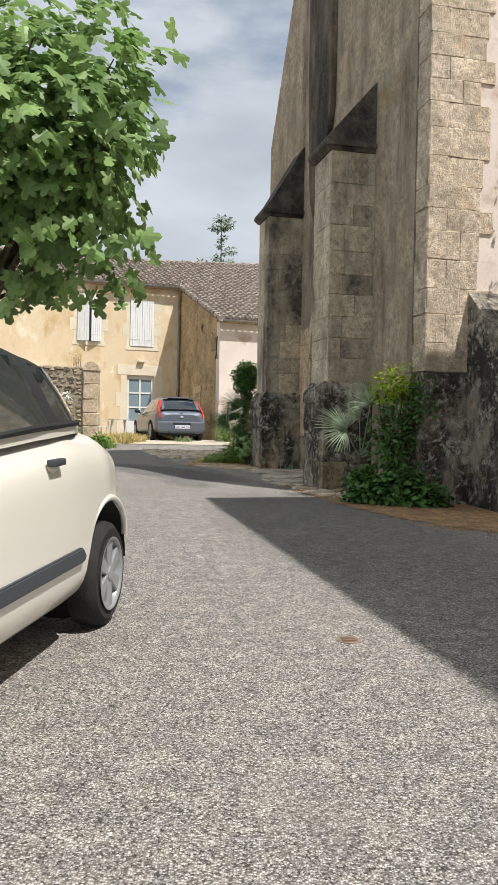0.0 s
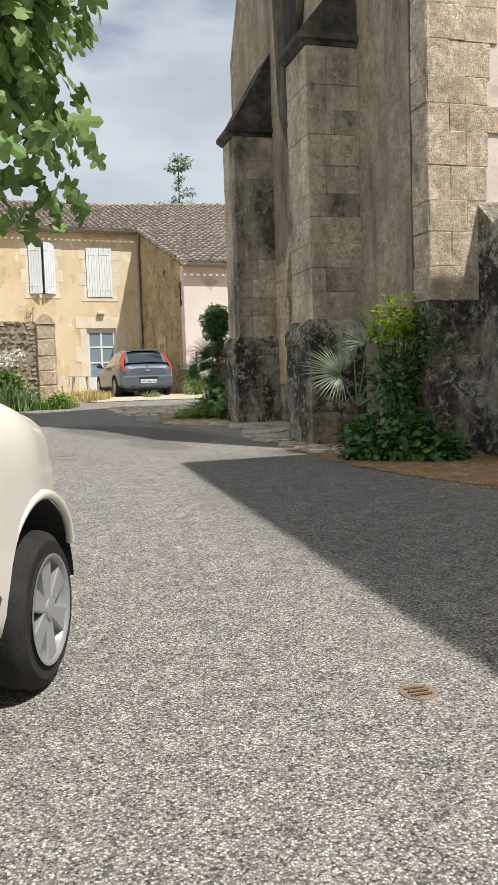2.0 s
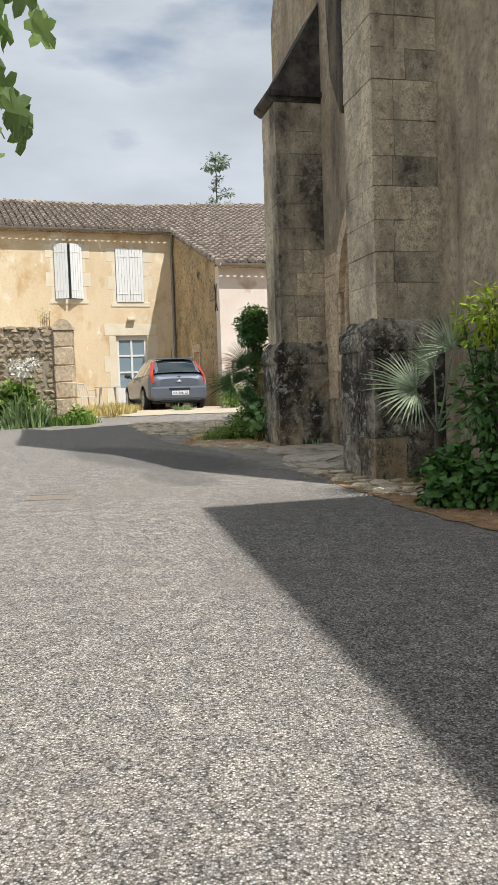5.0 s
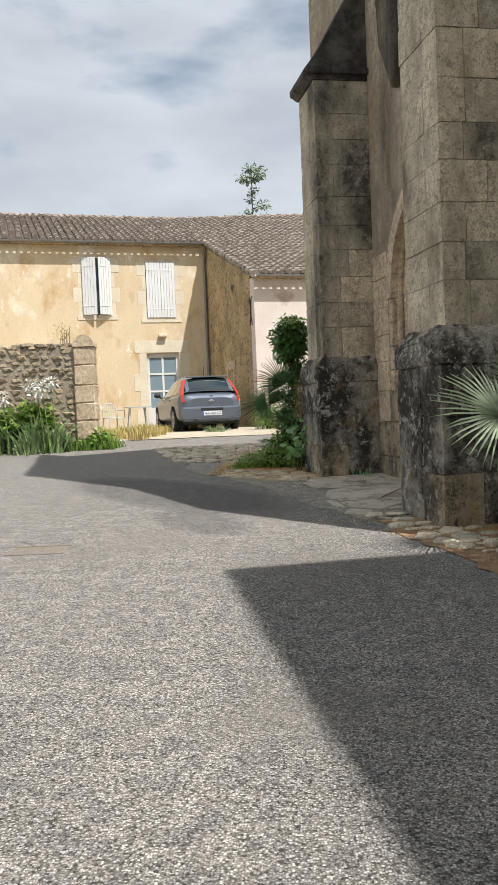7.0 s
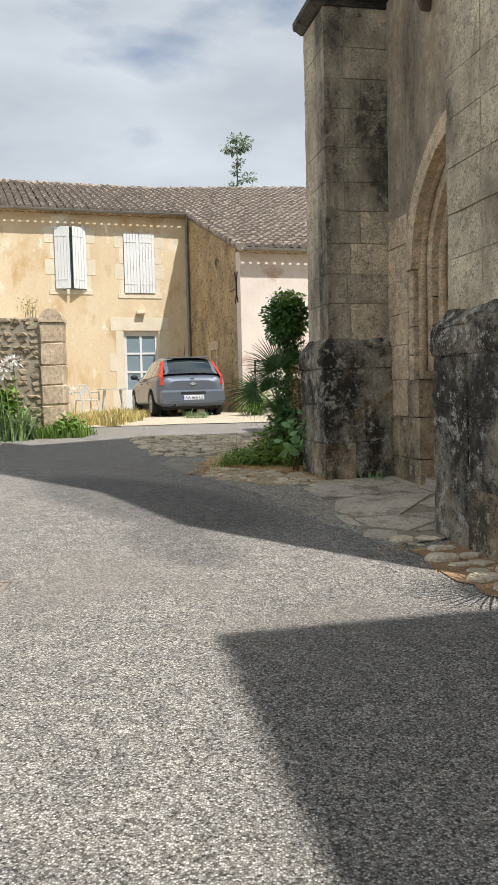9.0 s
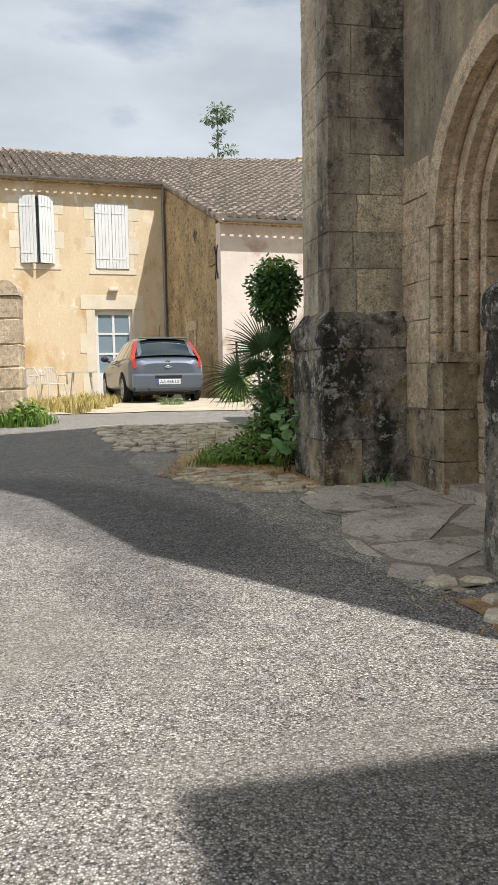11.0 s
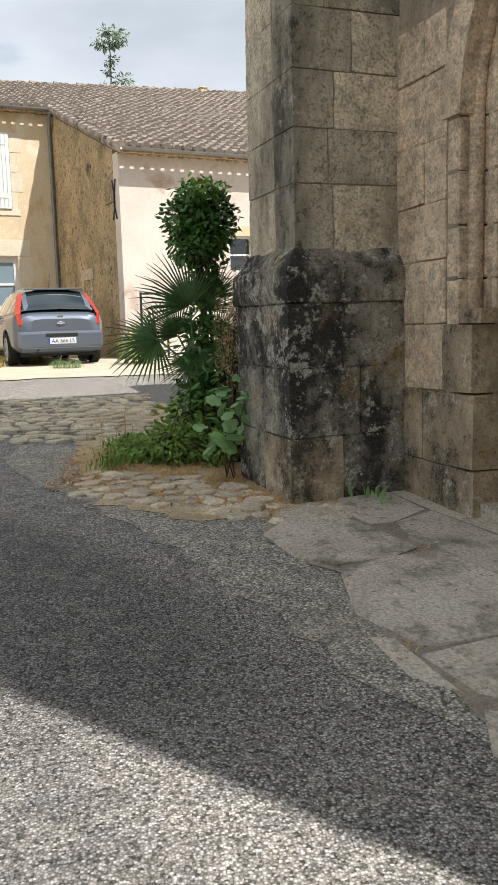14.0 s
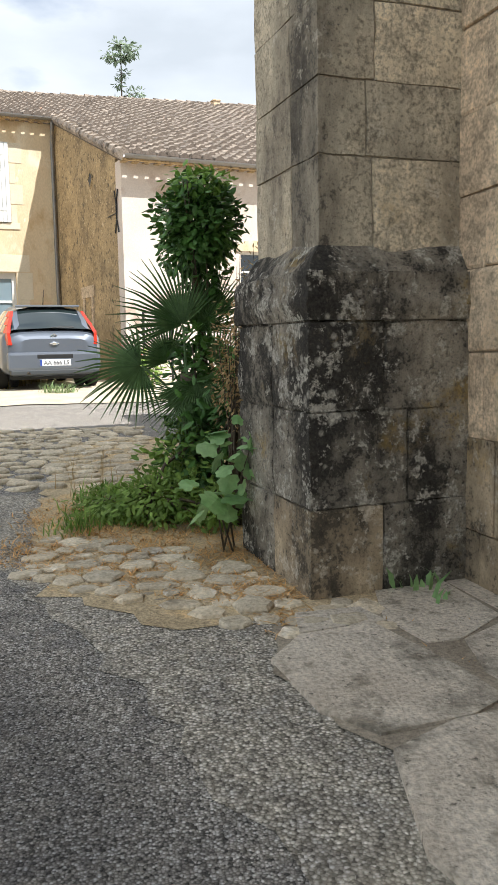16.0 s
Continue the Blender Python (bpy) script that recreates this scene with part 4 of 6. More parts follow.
# ---- garden wall with gate post ----
GW = pose(-4.3, 22.4, 0, 0, 0, 4)
gwall = tagged(new("garden_wall"), "dry grey rubble garden wall ending in a round-topped stone post", "wall", kind="structure")
gwall.matrix_world = GW
bm = bmesh.new()
box(bm, -8.0, -0.2, -0.17, 0.17, 0.2, 2.85)
part("wall_core", bm, m_mortar, gwall)
LUMPS = [mesh_of("stone", stone_lump(i), m_wallstone) for i in range(8)]
z = 1.0
while z < 2.85:
    h = rng.uniform(0.08, 0.15)
    x = -0.22
    while x > -3.3:
        w = rng.uniform(0.12, 0.34)
        piece("stone", rng.choice(LUMPS), gwall, (x - w / 2, -0.125 + rng.uniform(-0.02, 0.02), z + h / 2 + rng.uniform(-0.03, 0.03)), (w * 1.12, 0.2, h * rng.uniform(1.0, 1.5)), 0, rng.uniform(-0.1, 0.1))
        x -= w
    z += h
x = -0.25
while x > -7.8:
    w = rng.uniform(0.25, 0.45)
    piece("stone", rng.choice(LUMPS), gwall, (x - w / 2, 0, 2.88), (w * 1.1, 0.5, 0.24), 0, rng.uniform(-0.1, 0.1))
    x -= w
post = thing("gate_post", "round-topped limestone gate post at the wall's end", "gate post", pose(-4.3, 22.36, 0, 0, 0, 4))
z = 0.6
while z < 2.7:
    h = rng.uniform(0.32, 0.46)
    laid("post_stone", [mesh_of("post_stone", rough_block(200 + int(z * 10), 0.08, 0.06), m_jamb)], post, -0.21, 0.2, -0.21, 0.2, z, z + h)
    z += h
bm = bmesh.new()
prism(bm, [(0.22 * math.cos(a), z + 0.24 * math.sin(a)) for a in (math.pi * i / 10 for i in range(11))], -0.23, 0.23, "y")
part("post_cap", bm, m_jamb, post, "rounded weathered cap stone")

# ---- paving before the portal, loose stones ----
slabs = tagged(new("paving"), "worn pale paving slabs before the church portal", "paving", kind="structure")
slabs.matrix_world = CHURCH


def slab(outline, lift=0.02):
    bm = bmesh.new()
    mx, my = sum(p[0] for p in outline) / len(outline), sum(p[1] for p in outline) / len(outline)
    a = [bm.verts.new((mx + (x - mx) * 1.07, my + (y - my) * 1.07, 0.0)) for x, y in outline]
    n = len(a)
    cx, cy = sum(v.co.x for v in a) / n, sum(v.co.y for v in a) / n
    bm.faces.new(a)
    geom = bmesh.ops.extrude_face_region(bm, geom=list(bm.faces))
    top = [v for v in geom["geom"] if isinstance(v, bmesh.types.BMVert)]
    for v in bm.verts:
        p = CHURCH @ Vector((v.co.x, v.co.y, 0))
        v.co.z = rise(p.x, p.y) - 0.05
    for v in top:
        v.co.z += 0.05 + lift
        v.co.x += (cx - v.co.x) * 0.01
        v.co.y += (cy - v.co.y) * 0.01
    bmesh.ops.recalc_face_normals(bm, faces=list(bm.faces))
    part("slab", bm, m_slab, slabs)


def in_church(x, y):
    p = CHURCH.inverted() @ Vector((x, y, 0))
    return p.x, p.y
for outline in ([(-1.15, 4.93), (-0.98, 5.09), (-0.68, 5.1), (-0.6, 4.65), (-0.59, 4.43), (-0.74, 4.37), (-1.04, 4.37), (-1.14, 4.56)],
                [(-0.91, 5.32), (-0.65, 5.29), (-0.62, 5.13), (-0.97, 5.13)],
                [(-0.47, 5.45), (-0.14, 5.46), (-0.16, 5.03), (-0.44, 4.88), (-0.56, 4.9), (-0.59, 5.16)],
                [(-1.05, 4.24), (-0.81, 4.32), (-0.52, 4.32), (-0.47, 3.84), (-0.79, 3.44), (-1.12, 3.47), (-1.19, 3.84)],
                [(-0.42, 4.84), (-0.14, 4.95), (-0.10, 4.32), (-0.42, 3.92), (-0.47, 4.34), (-0.51, 4.58)],
                [(-1.17, 3.38), (-0.80, 3.40), (-0.62, 3.1), (-0.95, 2.86), (-1.15, 3.1)],
                [(-1.27, 3.59), (-1.20, 3.55), (-1.21, 3.15), (-1.29, 3.3)],
                [(-1.21, 2.99), (-1.05, 2.86), (-1.12, 2.62), (-1.32, 2.8)],
                [(-0.10, 5.45), (0.42, 5.42), (0.42, 4.4), (-0.04, 4.38), (-0.10, 5.0)],
                [(-0.42, 3.82), (-0.02, 4.26), (0.42, 4.3), (0.42, 3.5), (-0.30, 3.4)],
                [(-0.74, 3.40), (-0.35, 3.36), (-0.30, 2.8), (-0.9, 2.8), (-0.58, 3.1)],
                [(-0.26, 3.34), (0.42, 3.44), (0.42, 2.78), (-0.24, 2.78)]):
    slab(outline, 0.012 + rng.uniform(0, 0.012))

# loose stones about the buttress feet
def flag_stone(seed):
    """A flat, angular stone of about unit size with a worn upper edge."""
    r = random.Random(seed)
    bm = bmesh.new()
    n = r.choice((6, 7, 8))
    spin = [2 * math.pi * (i + r.uniform(-0.28, 0.28)) / n for i in range(n)]
    far = [r.uniform(0.4, 0.56) for _ in range(n)]
    tilt = (r.uniform(-0.15, 0.15), r.uniform(-0.15, 0.15))
    rings = [[bm.verts.new((f * k * math.cos(a), f * k * math.sin(a), z + (f * k * (tilt[0] * math.cos(a) + tilt[1] * math.sin(a)) if z > 0 else 0) + r.uniform(-0.03, 0.03)))
              for a, f in zip(spin, far)] for k, z in ((1.0, -0.5), (1.0, 0.25), (0.86, 0.44))]
    for r0, r1 in zip(rings, rings[1:]):
        for i in range(n):
            bm.faces.new((r0[i], r0[(i + 1) % n], r1[(i + 1) % n], r1[i]))
    top = bm.verts.new((r.uniform(-0.08, 0.08), r.uniform(-0.08, 0.08), 0.5))
    for i in range(n):
        bm.faces.new((rings[2][i], rings[2][(i + 1) % n], top))
    return bm


FLATS = [mesh_of("stone", flag_stone(100 + i), m_stone) for i in range(9)]
rubble = tagged(new("rubble_edge"), "flat weathered stones set in dry soil at the buttress foot", "stones", kind="structure")


def bedded(parent, tries, x0, x1, y0, y1, small, large, test, seed):
    """Flat stones bedded close to one another, none over another or inside the church."""
    r = random.Random(seed)
    laid_at = []
    for k in range(tries):
        x, y = r.uniform(x0, x1), r.uniform(y0, y1)
        s = large - (large - small) * (k / tries) ** 0.5
        lx, ly = in_church(x, y)
        inside = lx > -0.82 - s * 0.4 and (5.44 - s * 0.4 < ly < 6.5 or 1.74 - s * 0.4 < ly < 2.8) or lx > 0.0
        if inside or not test(x, y) or any(math.hypot(x - a, y - b) < (s + c) * 0.41 for a, b, c in laid_at):
            continue
        laid_at.append((x, y, s))
        h = s * r.uniform(0.22, 0.34)
        piece("stone", r.choice(FLATS), parent, (x, y, rise(x, y) + h * r.uniform(-0.16, 0.12)), (s * 1.12, s * r.uniform(0.8, 1.0), h), r.uniform(-0.5, 0.5), r.uniform(-0.1, 0.1))


def kerb_line(x):
    """Road edge of the stony strip round the far buttress foot."""
    return 15.66 + max(0.0, 0.1 - x) * 0.78


bedded(rubble, 4600, -1.05, 0.5, 15.5, 17.2, 0.04, 0.21, lambda x, y: kerb_line(x) < y < kerb_line(x) + 0.85 + 0.25 * noise.noise(Vector((x * 3, y * 3, 0))), 61)
bedded(rubble, 330, 0.55, 1.45, 11.4, 13.3, 0.05, 0.26, lambda x, y: 0.66 + (12.9 - y) * 0.30 < x < 1.2 + (12.9 - y) * 0.33, 62)
cobbles = tagged(new("cobbles"), "worn flat cobbles at the edge of the yard", "cobbles", kind="structure")
bedded(cobbles, 2400, -3.2, -0.6, 18.6, 21.7, 0.1, 0.24, lambda x, y: x > -1.5 + (y - 17) * -0.28, 63)

# ---- cars ----
def smooth_curve(table, y, column):
    """Smooth value of a column of a table of stations at y."""
    for a, b in zip(table, table[1:]):
        if y <= b[0]:
            t = max(0.0, (y - a[0]) / (b[0] - a[0]))
            t = t * t * (3 - 2 * t) * 0.6 + t * 0.4
            return a[column] + (b[column] - a[column]) * t
    return table[-1][column]


def loft(bm, rings, closed=True, ends=True):
    vs = [[bm.verts.new(p) for p in r] for r in rings]
    faces = []
    for r0, r1 in zip(vs, vs[1:]):
        row = []
        n = len(r0)
        for k in range(n if closed else n - 1):
            row.append(bm.faces.new((r0[k], r0[(k + 1) % n], r1[(k + 1) % n], r1[k])))
        faces.append(row)
    if closed and ends:
        bm.faces.new(vs[0][::-1])
        bm.faces.new(vs[-1])
    return faces


def super_ring(y, w, z0, z1, power=5.0, n=40):
    zc, h = (z0 + z1) / 2, (z1 - z0) / 2
    ring = []
    for k in range(n):
        a = 2 * math.pi * (k + 0.5) / n
        c, s = math.cos(a), math.sin(a)
        ring.append((w * math.copysign(abs(c) ** (2 / power), c), y, zc + h * math.copysign(abs(s) ** (2 / power), s)))
    return ring


def sharpened(me, degrees=32):
    for p in me.polygons:
        p.use_smooth = True
    me.set_sharp_from_angle(angle=radians(degrees))


def cut_by(ob, cutter_bm):
    """Takes the shape of a bmesh out of a mesh object, and bakes the outcome."""
    cutter = new("cutter", mesh_of("cutter", cutter_bm, m_black))
    cutter.parent = ob.parent
    bpy.context.view_layer.update()
    mod = ob.modifiers.new("cut", "BOOLEAN")
    mod.operation, mod.object, mod.solver = "DIFFERENCE", cutter, "EXACT"
    me = bpy.data.meshes.new_from_object(ob.evaluated_get(bpy.context.evaluated_depsgraph_get()))
    ob.modifiers.clear()
    ob.data = me
    bpy.data.objects.remove(cutter)


def wheel(parent, x, y, r, side):
    """A wheel with tyre, alloy rim and spokes, its outer face towards side."""
    bm = bmesh.new()
    prof = [(0.0, r * 0.66), (0.01, r * 0.70), (0.005, r * 0.86), (0.03, r * 0.97), (0.06, r), (0.14, r), (0.17, r * 0.97), (0.19, r * 0.8)]
    n = 40
    rings = [[(side * (0.095 - px), pr * math.cos(2 * math.pi * k / n), pr * math.sin(2 * math.pi * k / n)) for k in range(n)] for px, pr in prof]
    loft(bm, rings, ends=False)
    w = part("wheel", bm, m_rubber, parent, "black tyre on a silver alloy wheel", m=pose(x, y, r))
    sharpened(w.data, 40)
    bm = bmesh.new()
    rings = [[(side * (0.095 - px), pr * r * math.cos(2 * math.pi * k / n), pr * r * math.sin(2 * math.pi * k / n)) for k in range(n)]
             for px, pr in ((-0.004, 0.70), (-0.006, 0.66), (0.02, 0.63), (0.06, 0.60), (0.06, 0.57))]
    loft(bm, rings, ends=False)
    rim = part("rim", bm, m_alloy, w, "silver alloy rim")
    for p in rim.data.polygons:
        p.use_smooth = True
    bmesh_disc = bmesh.new()
    tube(bmesh_disc, [(side * 0.03, 0, 0), (side * 0.04, 0, 0)], r * 0.61, 32)
    part("brake_disc", bmesh_disc, m_black, w)
    for i in range(6):
        bm = bmesh.new()
        a = 2 * math.pi * i / 6
        m = Matrix.Rotation(a, 4, "X")
        made = prism(bm, [(-r * 0.08, r * 0.05), (r * 0.08, r * 0.05), (r * 0.17, r * 0.64), (-r * 0.17, r * 0.64)], side * 0.05, side * 0.088, "x")
        bmesh.ops.transform(bm, matrix=m, verts=bm.verts)
        bmesh.ops.bevel(bm, geom=list(bm.edges), offset=0.006, segments=1, affect="EDGES")
        part("spoke", bm, m_alloy, w)
    bm = bmesh.new()
    tube(bm, [(side * 0.05, 0, 0), (side * 0.094, 0, 0), (side * 0.098, 0, 0)], [r * 0.15, r * 0.14, r * 0.1], 16)
    part("hub_cap", bm, m_alloy, w)


def car(label, m, paint, roof_paint, lower, cabin, wheels, r, half, glass=None, gap=0.06):
    """lower: stations of y, half width, top, bottom; cabin: stations of y, belt half width, roof half width, belt z, roof z, kind of top (0 glass, 1 roof)."""
    c = thing("car", label, "car", m)
    bm = bmesh.new()
    y0, y1 = lower[0][0], lower[-1][0]
    rings = []
    for i in range(49):
        t = i / 48
        y = y0 + (y1 - y0) * (t - math.sin(2 * math.pi * t) / (2 * math.pi) * 0.6)
        rings.append(super_ring(y, smooth_curve(lower, y, 1), smooth_curve(lower, y, 3), smooth_curve(lower, y, 2)))
    loft(bm, rings)
    bmesh.ops.recalc_face_normals(bm, faces=bm.faces)
    body = part("body", bm, paint, c, "smooth painted car body")
    cut = bmesh.new()
    for wy in wheels:
        for s in (-1, 1):
            tube(cut, [(s * (half - 0.27), wy, r + 0.02), (s * (half + 0.3), wy, r + 0.02)], r + gap, 40)
    bmesh.ops.recalc_face_normals(cut, faces=cut.faces)
    cut_by(body, cut)
    sharpened(body.data)
    for wy in wheels:
        for s in (-1, 1):
            wheel(c, s * (half - 0.10), wy, r, s)
            bm = bmesh.new()
            tube(bm, [(s * (half - 0.36), wy, r + 0.05), (s * (half - 0.25), wy, r + 0.05)], r + 0.02, 24)
            rings = [[(s * (half + dx), wy + (r + gap - 0.004) * math.cos(a), r + 0.02 + (r + gap - 0.004) * math.sin(a)) for a in (math.pi * k / 24 for k in range(25))] for dx in (-0.25, -0.045)]
            loft(bm, rings, closed=False)
            part("arch_liner", bm, m_black, c)
            bm = bmesh.new()
            tube(bm, [(s * (half - 0.026 - 0.05 * (1 - math.sin(a)) ** 2), wy + (r + gap + 0.008) * math.cos(a), r + 0.02 + (r + gap + 0.008) * math.sin(a)) for a in (math.pi * (0.12 + 0.76 * i / 20) for i in range(21))], 0.02, 8)
            lip = part("arch_lip", bm, paint, c)
            sharpened(lip.data, 60)
    # cabin
    keys = {}
    ys = [cabin[0][0] + (cabin[-1][0] - cabin[0][0]) * i / 40 for i in range(41)]
    rows = []
    for y in ys:
        wb, wr, zb, zr = [smooth_curve(cabin, y, k) for k in (1, 2, 3, 4)]
        zr = max(zr, zb + 0.012)
        h = zr - zb
        half_ring = [(wb, zb - 0.04), (wb, zb), (wb + (wr - wb) * 0.5, zb + h * 0.45), (wr, zb + h * 0.84), (wr - min(0.09, h), zb + h * 0.97), (wr * 0.5, zr + 0.012), (0, zr + 0.02)]
        rows.append([(x, y, z) for x, z in half_ring] + [(-x, y, z) for x, z in half_ring[-2::-1]])
    tops = [min(cabin, key=lambda q: abs(q[0] - y))[5] for y in ys]
    n = len(rows[0])
    for i in range(len(rows) - 1):
        for k in range(n - 1):
            edge_k = min(k, n - 2 - k)
            if edge_k == 0:
                key = "belt"
            elif edge_k == 3:
                key = "frame"
            elif edge_k in (1, 2):
                key = ("side_window" if k < n // 2 else "side_window_2") if not any(abs(ys[i] - p) < 0.07 for p in (glass or ())) else "frame"
            else:
                key = {0: "rear_window", 1: "roof", 2: "windscreen"}[int(tops[i])]
            keys.setdefault(key, []).append((rows[i][k], rows[i][k + 1], rows[i + 1][k + 1], rows[i + 1][k]))
    for key, quads in keys.items():
        bm = bmesh.new()
        for q in quads:
            bm.faces.new([bm.verts.new(p) for p in q])
        bmesh.ops.remove_doubles(bm, verts=bm.verts, dist=0.001)
        bmesh.ops.recalc_face_normals(bm, faces=bm.faces)
        o = part(key.removesuffix("_2"), bm, {"frame": roof_paint, "roof": roof_paint, "belt": paint}.get(key, m_glass), c)
        sharpened(o.data, 40)
    return c


HATCH_LOWER = [(0.0, 0.60, 0.86, 0.36), (0.08, 0.76, 0.95, 0.28), (0.25, 0.84, 1.03, 0.22), (0.7, 0.885, 1.02, 0.2), (2.2, 0.885, 0.95, 0.2), (3.2, 0.88, 0.92, 0.2), (3.8, 0.83, 0.82, 0.22), (4.15, 0.68, 0.7, 0.28), (4.27, 0.5, 0.6, 0.34)]
HATCH_CABIN = [(0.13, 0.70, 0.62, 1.0, 1.02, 0), (0.30, 0.74, 0.62, 1.0, 1.20, 0), (0.50, 0.78, 0.60, 0.99, 1.37, 0), (0.75, 0.80, 0.58, 0.98, 1.43, 1), (1.5, 0.83, 0.58, 0.95, 1.465, 1), (2.1, 0.83, 0.58, 0.94, 1.42, 1), (2.6, 0.82, 0.6, 0.93, 1.2, 2), (3.15, 0.8, 0.66, 0.91, 0.93, 2)]
grey = car("dusty blue-grey hatchback parked on the gravel yard", pose(-2.21, 26.87, rise(-2.2, 27) + 0.005, 0, 0, 18.8), m_grey_paint, m_grey_paint, HATCH_LOWER, HATCH_CABIN, (0.78, 3.38), 0.315, 0.885, (0.62, 1.0, 1.75), 0.05)
for s in (-1, 1):
    bm = bmesh.new()
    pts = [(0.70, 0.07, 0.76), (0.715, 0.12, 0.96), (0.675, 0.27, 1.10), (0.62, 0.42, 1.24), (0.585, 0.52, 1.34)]
    for (xa, ya, za), (xb, yb, zb) in zip(pts, pts[1:]):
        va = [bm.verts.new(p) for p in ((s * (xa - 0.02), ya - 0.03, za), (s * (xa + 0.045), ya - 0.03, za), (s * (xa + 0.085), ya + 0.10, za))]
        vb = [bm.verts.new(p) for p in ((s * (xb - 0.01), yb - 0.03, zb), (s * (xb + 0.035), yb - 0.03, zb), (s * (xb + 0.06), yb + 0.06, zb))]
        for i in range(2):
            bm.faces.new((va[i], va[i + 1], vb[i + 1], vb[i]))
    bmesh.ops.recalc_face_normals(bm, faces=bm.faces)
    part("tail_lamp", bm, m_lamp_red, grey, "tall red tail lamp")
    bm = bmesh.new()
    tube(bm, [(s * 0.87, 2.45, 0.93), (s * 0.95, 2.44, 0.97)], [0.03, 0.02], 8)
    bmesh.ops.create_icosphere(bm, subdivisions=2, radius=0.1, matrix=Matrix.Translation((s * 1.0, 2.44, 1.0)) @ Matrix.Diagonal((1.0, 0.6, 0.7, 1)))
    part("wing_mirror", bm, m_black, grey)
    for y in (1.15, 2.0):
        bm = bmesh.new()
        box(bm, min(s * 0.875, s * 0.90), max(s * 0.875, s * 0.90), y, y + 0.16, 0.80, 0.825, 0.006)
        part("door_handle", bm, m_grey_paint, grey)
bm = bmesh.new()
box(bm, -0.26, 0.26, -0.05, 0.03, 0.405, 0.515, 0.006)
plate = part("number_plate", bm, m_plate, grey, "white number plate with a blue band")
bm = bmesh.new()
box(bm, -0.258, -0.225, -0.054, -0.049, 0.407, 0.513)
part("plate_band", bm, gloss("plate_blue", "28489c", 0.4), plate)
txt = bpy.data.curves.new("plate_text", "FONT")
txt.body, txt.size, txt.align_x = "AA 666 LS", 0.098, "CENTER"
carrier = new("carrier", txt)
bpy.context.view_layer.update()
text_mesh = bpy.data.meshes.new_from_object(carrier.evaluated_get(bpy.context.evaluated_depsgraph_get()))
bpy.data.objects.remove(carrier)
text_mesh.materials.clear()
text_mesh.materials.append(m_black)
plate_text = new("plate_text", text_mesh)
plate_text.parent = plate
plate_text.matrix_basis = pose(0.015, -0.0535, 0.427, 90, 0, 0)
bm = bmesh.new()
box(bm, -0.78, 0.78, -0.045, 0.12, 0.33, 0.64, 0.05)
part("rear_bumper", bm, m_grey_paint, grey, "body-coloured rear bumper")
bm = bmesh.new()
box(bm, -0.74, 0.74, -0.05, 0.1, 0.26, 0.345, 0.02)
part("bumper_skirt", bm, m_bumper, grey)
bm = bmesh.new()
box(bm, -0.30, 0.30, -0.048, 0.0, 0.53, 0.60, 0.008)
part("plate_recess", bm, m_black, grey)
bm = bmesh.new()
bmesh.ops.create_uvsphere(bm, u_segments=16, v_segments=8, radius=1, matrix=Matrix.Translation((0, 0.0, 0.78)) @ Matrix.Diagonal((0.085, 0.035, 0.03, 1)))
part("hatch_handle", bm, m_chrome, grey, "chrome oval hatch handle")
bm = bmesh.new()
for dz in (0.0, 0.045):
    tube(bm, [(-0.05, 0.025, 0.86 + dz), (0.0, 0.03, 0.895 + dz), (0.05, 0.025, 0.86 + dz)], 0.011, 6)
part("badge", bm, m_chrome, grey)
bm = bmesh.new()
tube(bm, [(-0.02, 0.14, 1.045), (0.2, 0.15, 1.06), (0.38, 0.15, 1.055)], 0.011, 6)
part("rear_wiper", bm, m_black, grey)
bm = bmesh.new()
box(bm, -0.55, 0.55, 0.43, 0.62, 1.405, 1.44, 0.012)
part("roof_spoiler", bm, m_grey_paint, grey)
bm = bmesh.new()
tube(bm, [(0.0, 0.85, 1.46), (0.0, 0.72, 1.72)], [0.008, 0.004], 6)
part("aerial", bm, m_black, grey)
bm = bmesh.new()
tube(bm, [(-0.45, -0.05, 0.29), (-0.45, 0.3, 0.29)], 0.03, 10)
part("exhaust_pipe", bm, m_chrome, grey)
bm = bmesh.new()
box(bm, -0.7, 0.7, 0.35, 3.9, 0.17, 0.3)
part("underbody", bm, m_black, grey)

CREAM_LOWER = [(-0.14, 0.48, 0.82, 0.40), (-0.07, 0.58, 0.90, 0.32), (0.1, 0.72, 1.0, 0.26), (0.3, 0.80, 1.09, 0.22), (0.6, 0.845, 1.15, 0.2), (1.2, 0.865, 1.19, 0.18), (2.2, 0.865, 1.15, 0.18), (2.9, 0.85, 1.05, 0.18), (3.5, 0.80, 0.84, 0.2), (3.8, 0.68, 0.72, 0.26), (3.93, 0.5, 0.6, 0.32)]
CREAM_CABIN = [(0.34, 0.50, 0.46, 1.10, 1.14, 0), (0.52, 0.62, 0.53, 1.14, 1.29, 0), (0.74, 0.71, 0.58, 1.16, 1.43, 1), (1.0, 0.79, 0.61, 1.17, 1.53, 1), (1.45, 0.81, 0.62, 1.16, 1.58, 1), (2.0, 0.81, 0.62, 1.14, 1.59, 1), (2.5, 0.80, 0.60, 1.11, 1.50, 1), (2.9, 0.78, 0.62, 1.04, 1.22, 2), (3.3, 0.74, 0.64, 0.94, 0.96, 2)]
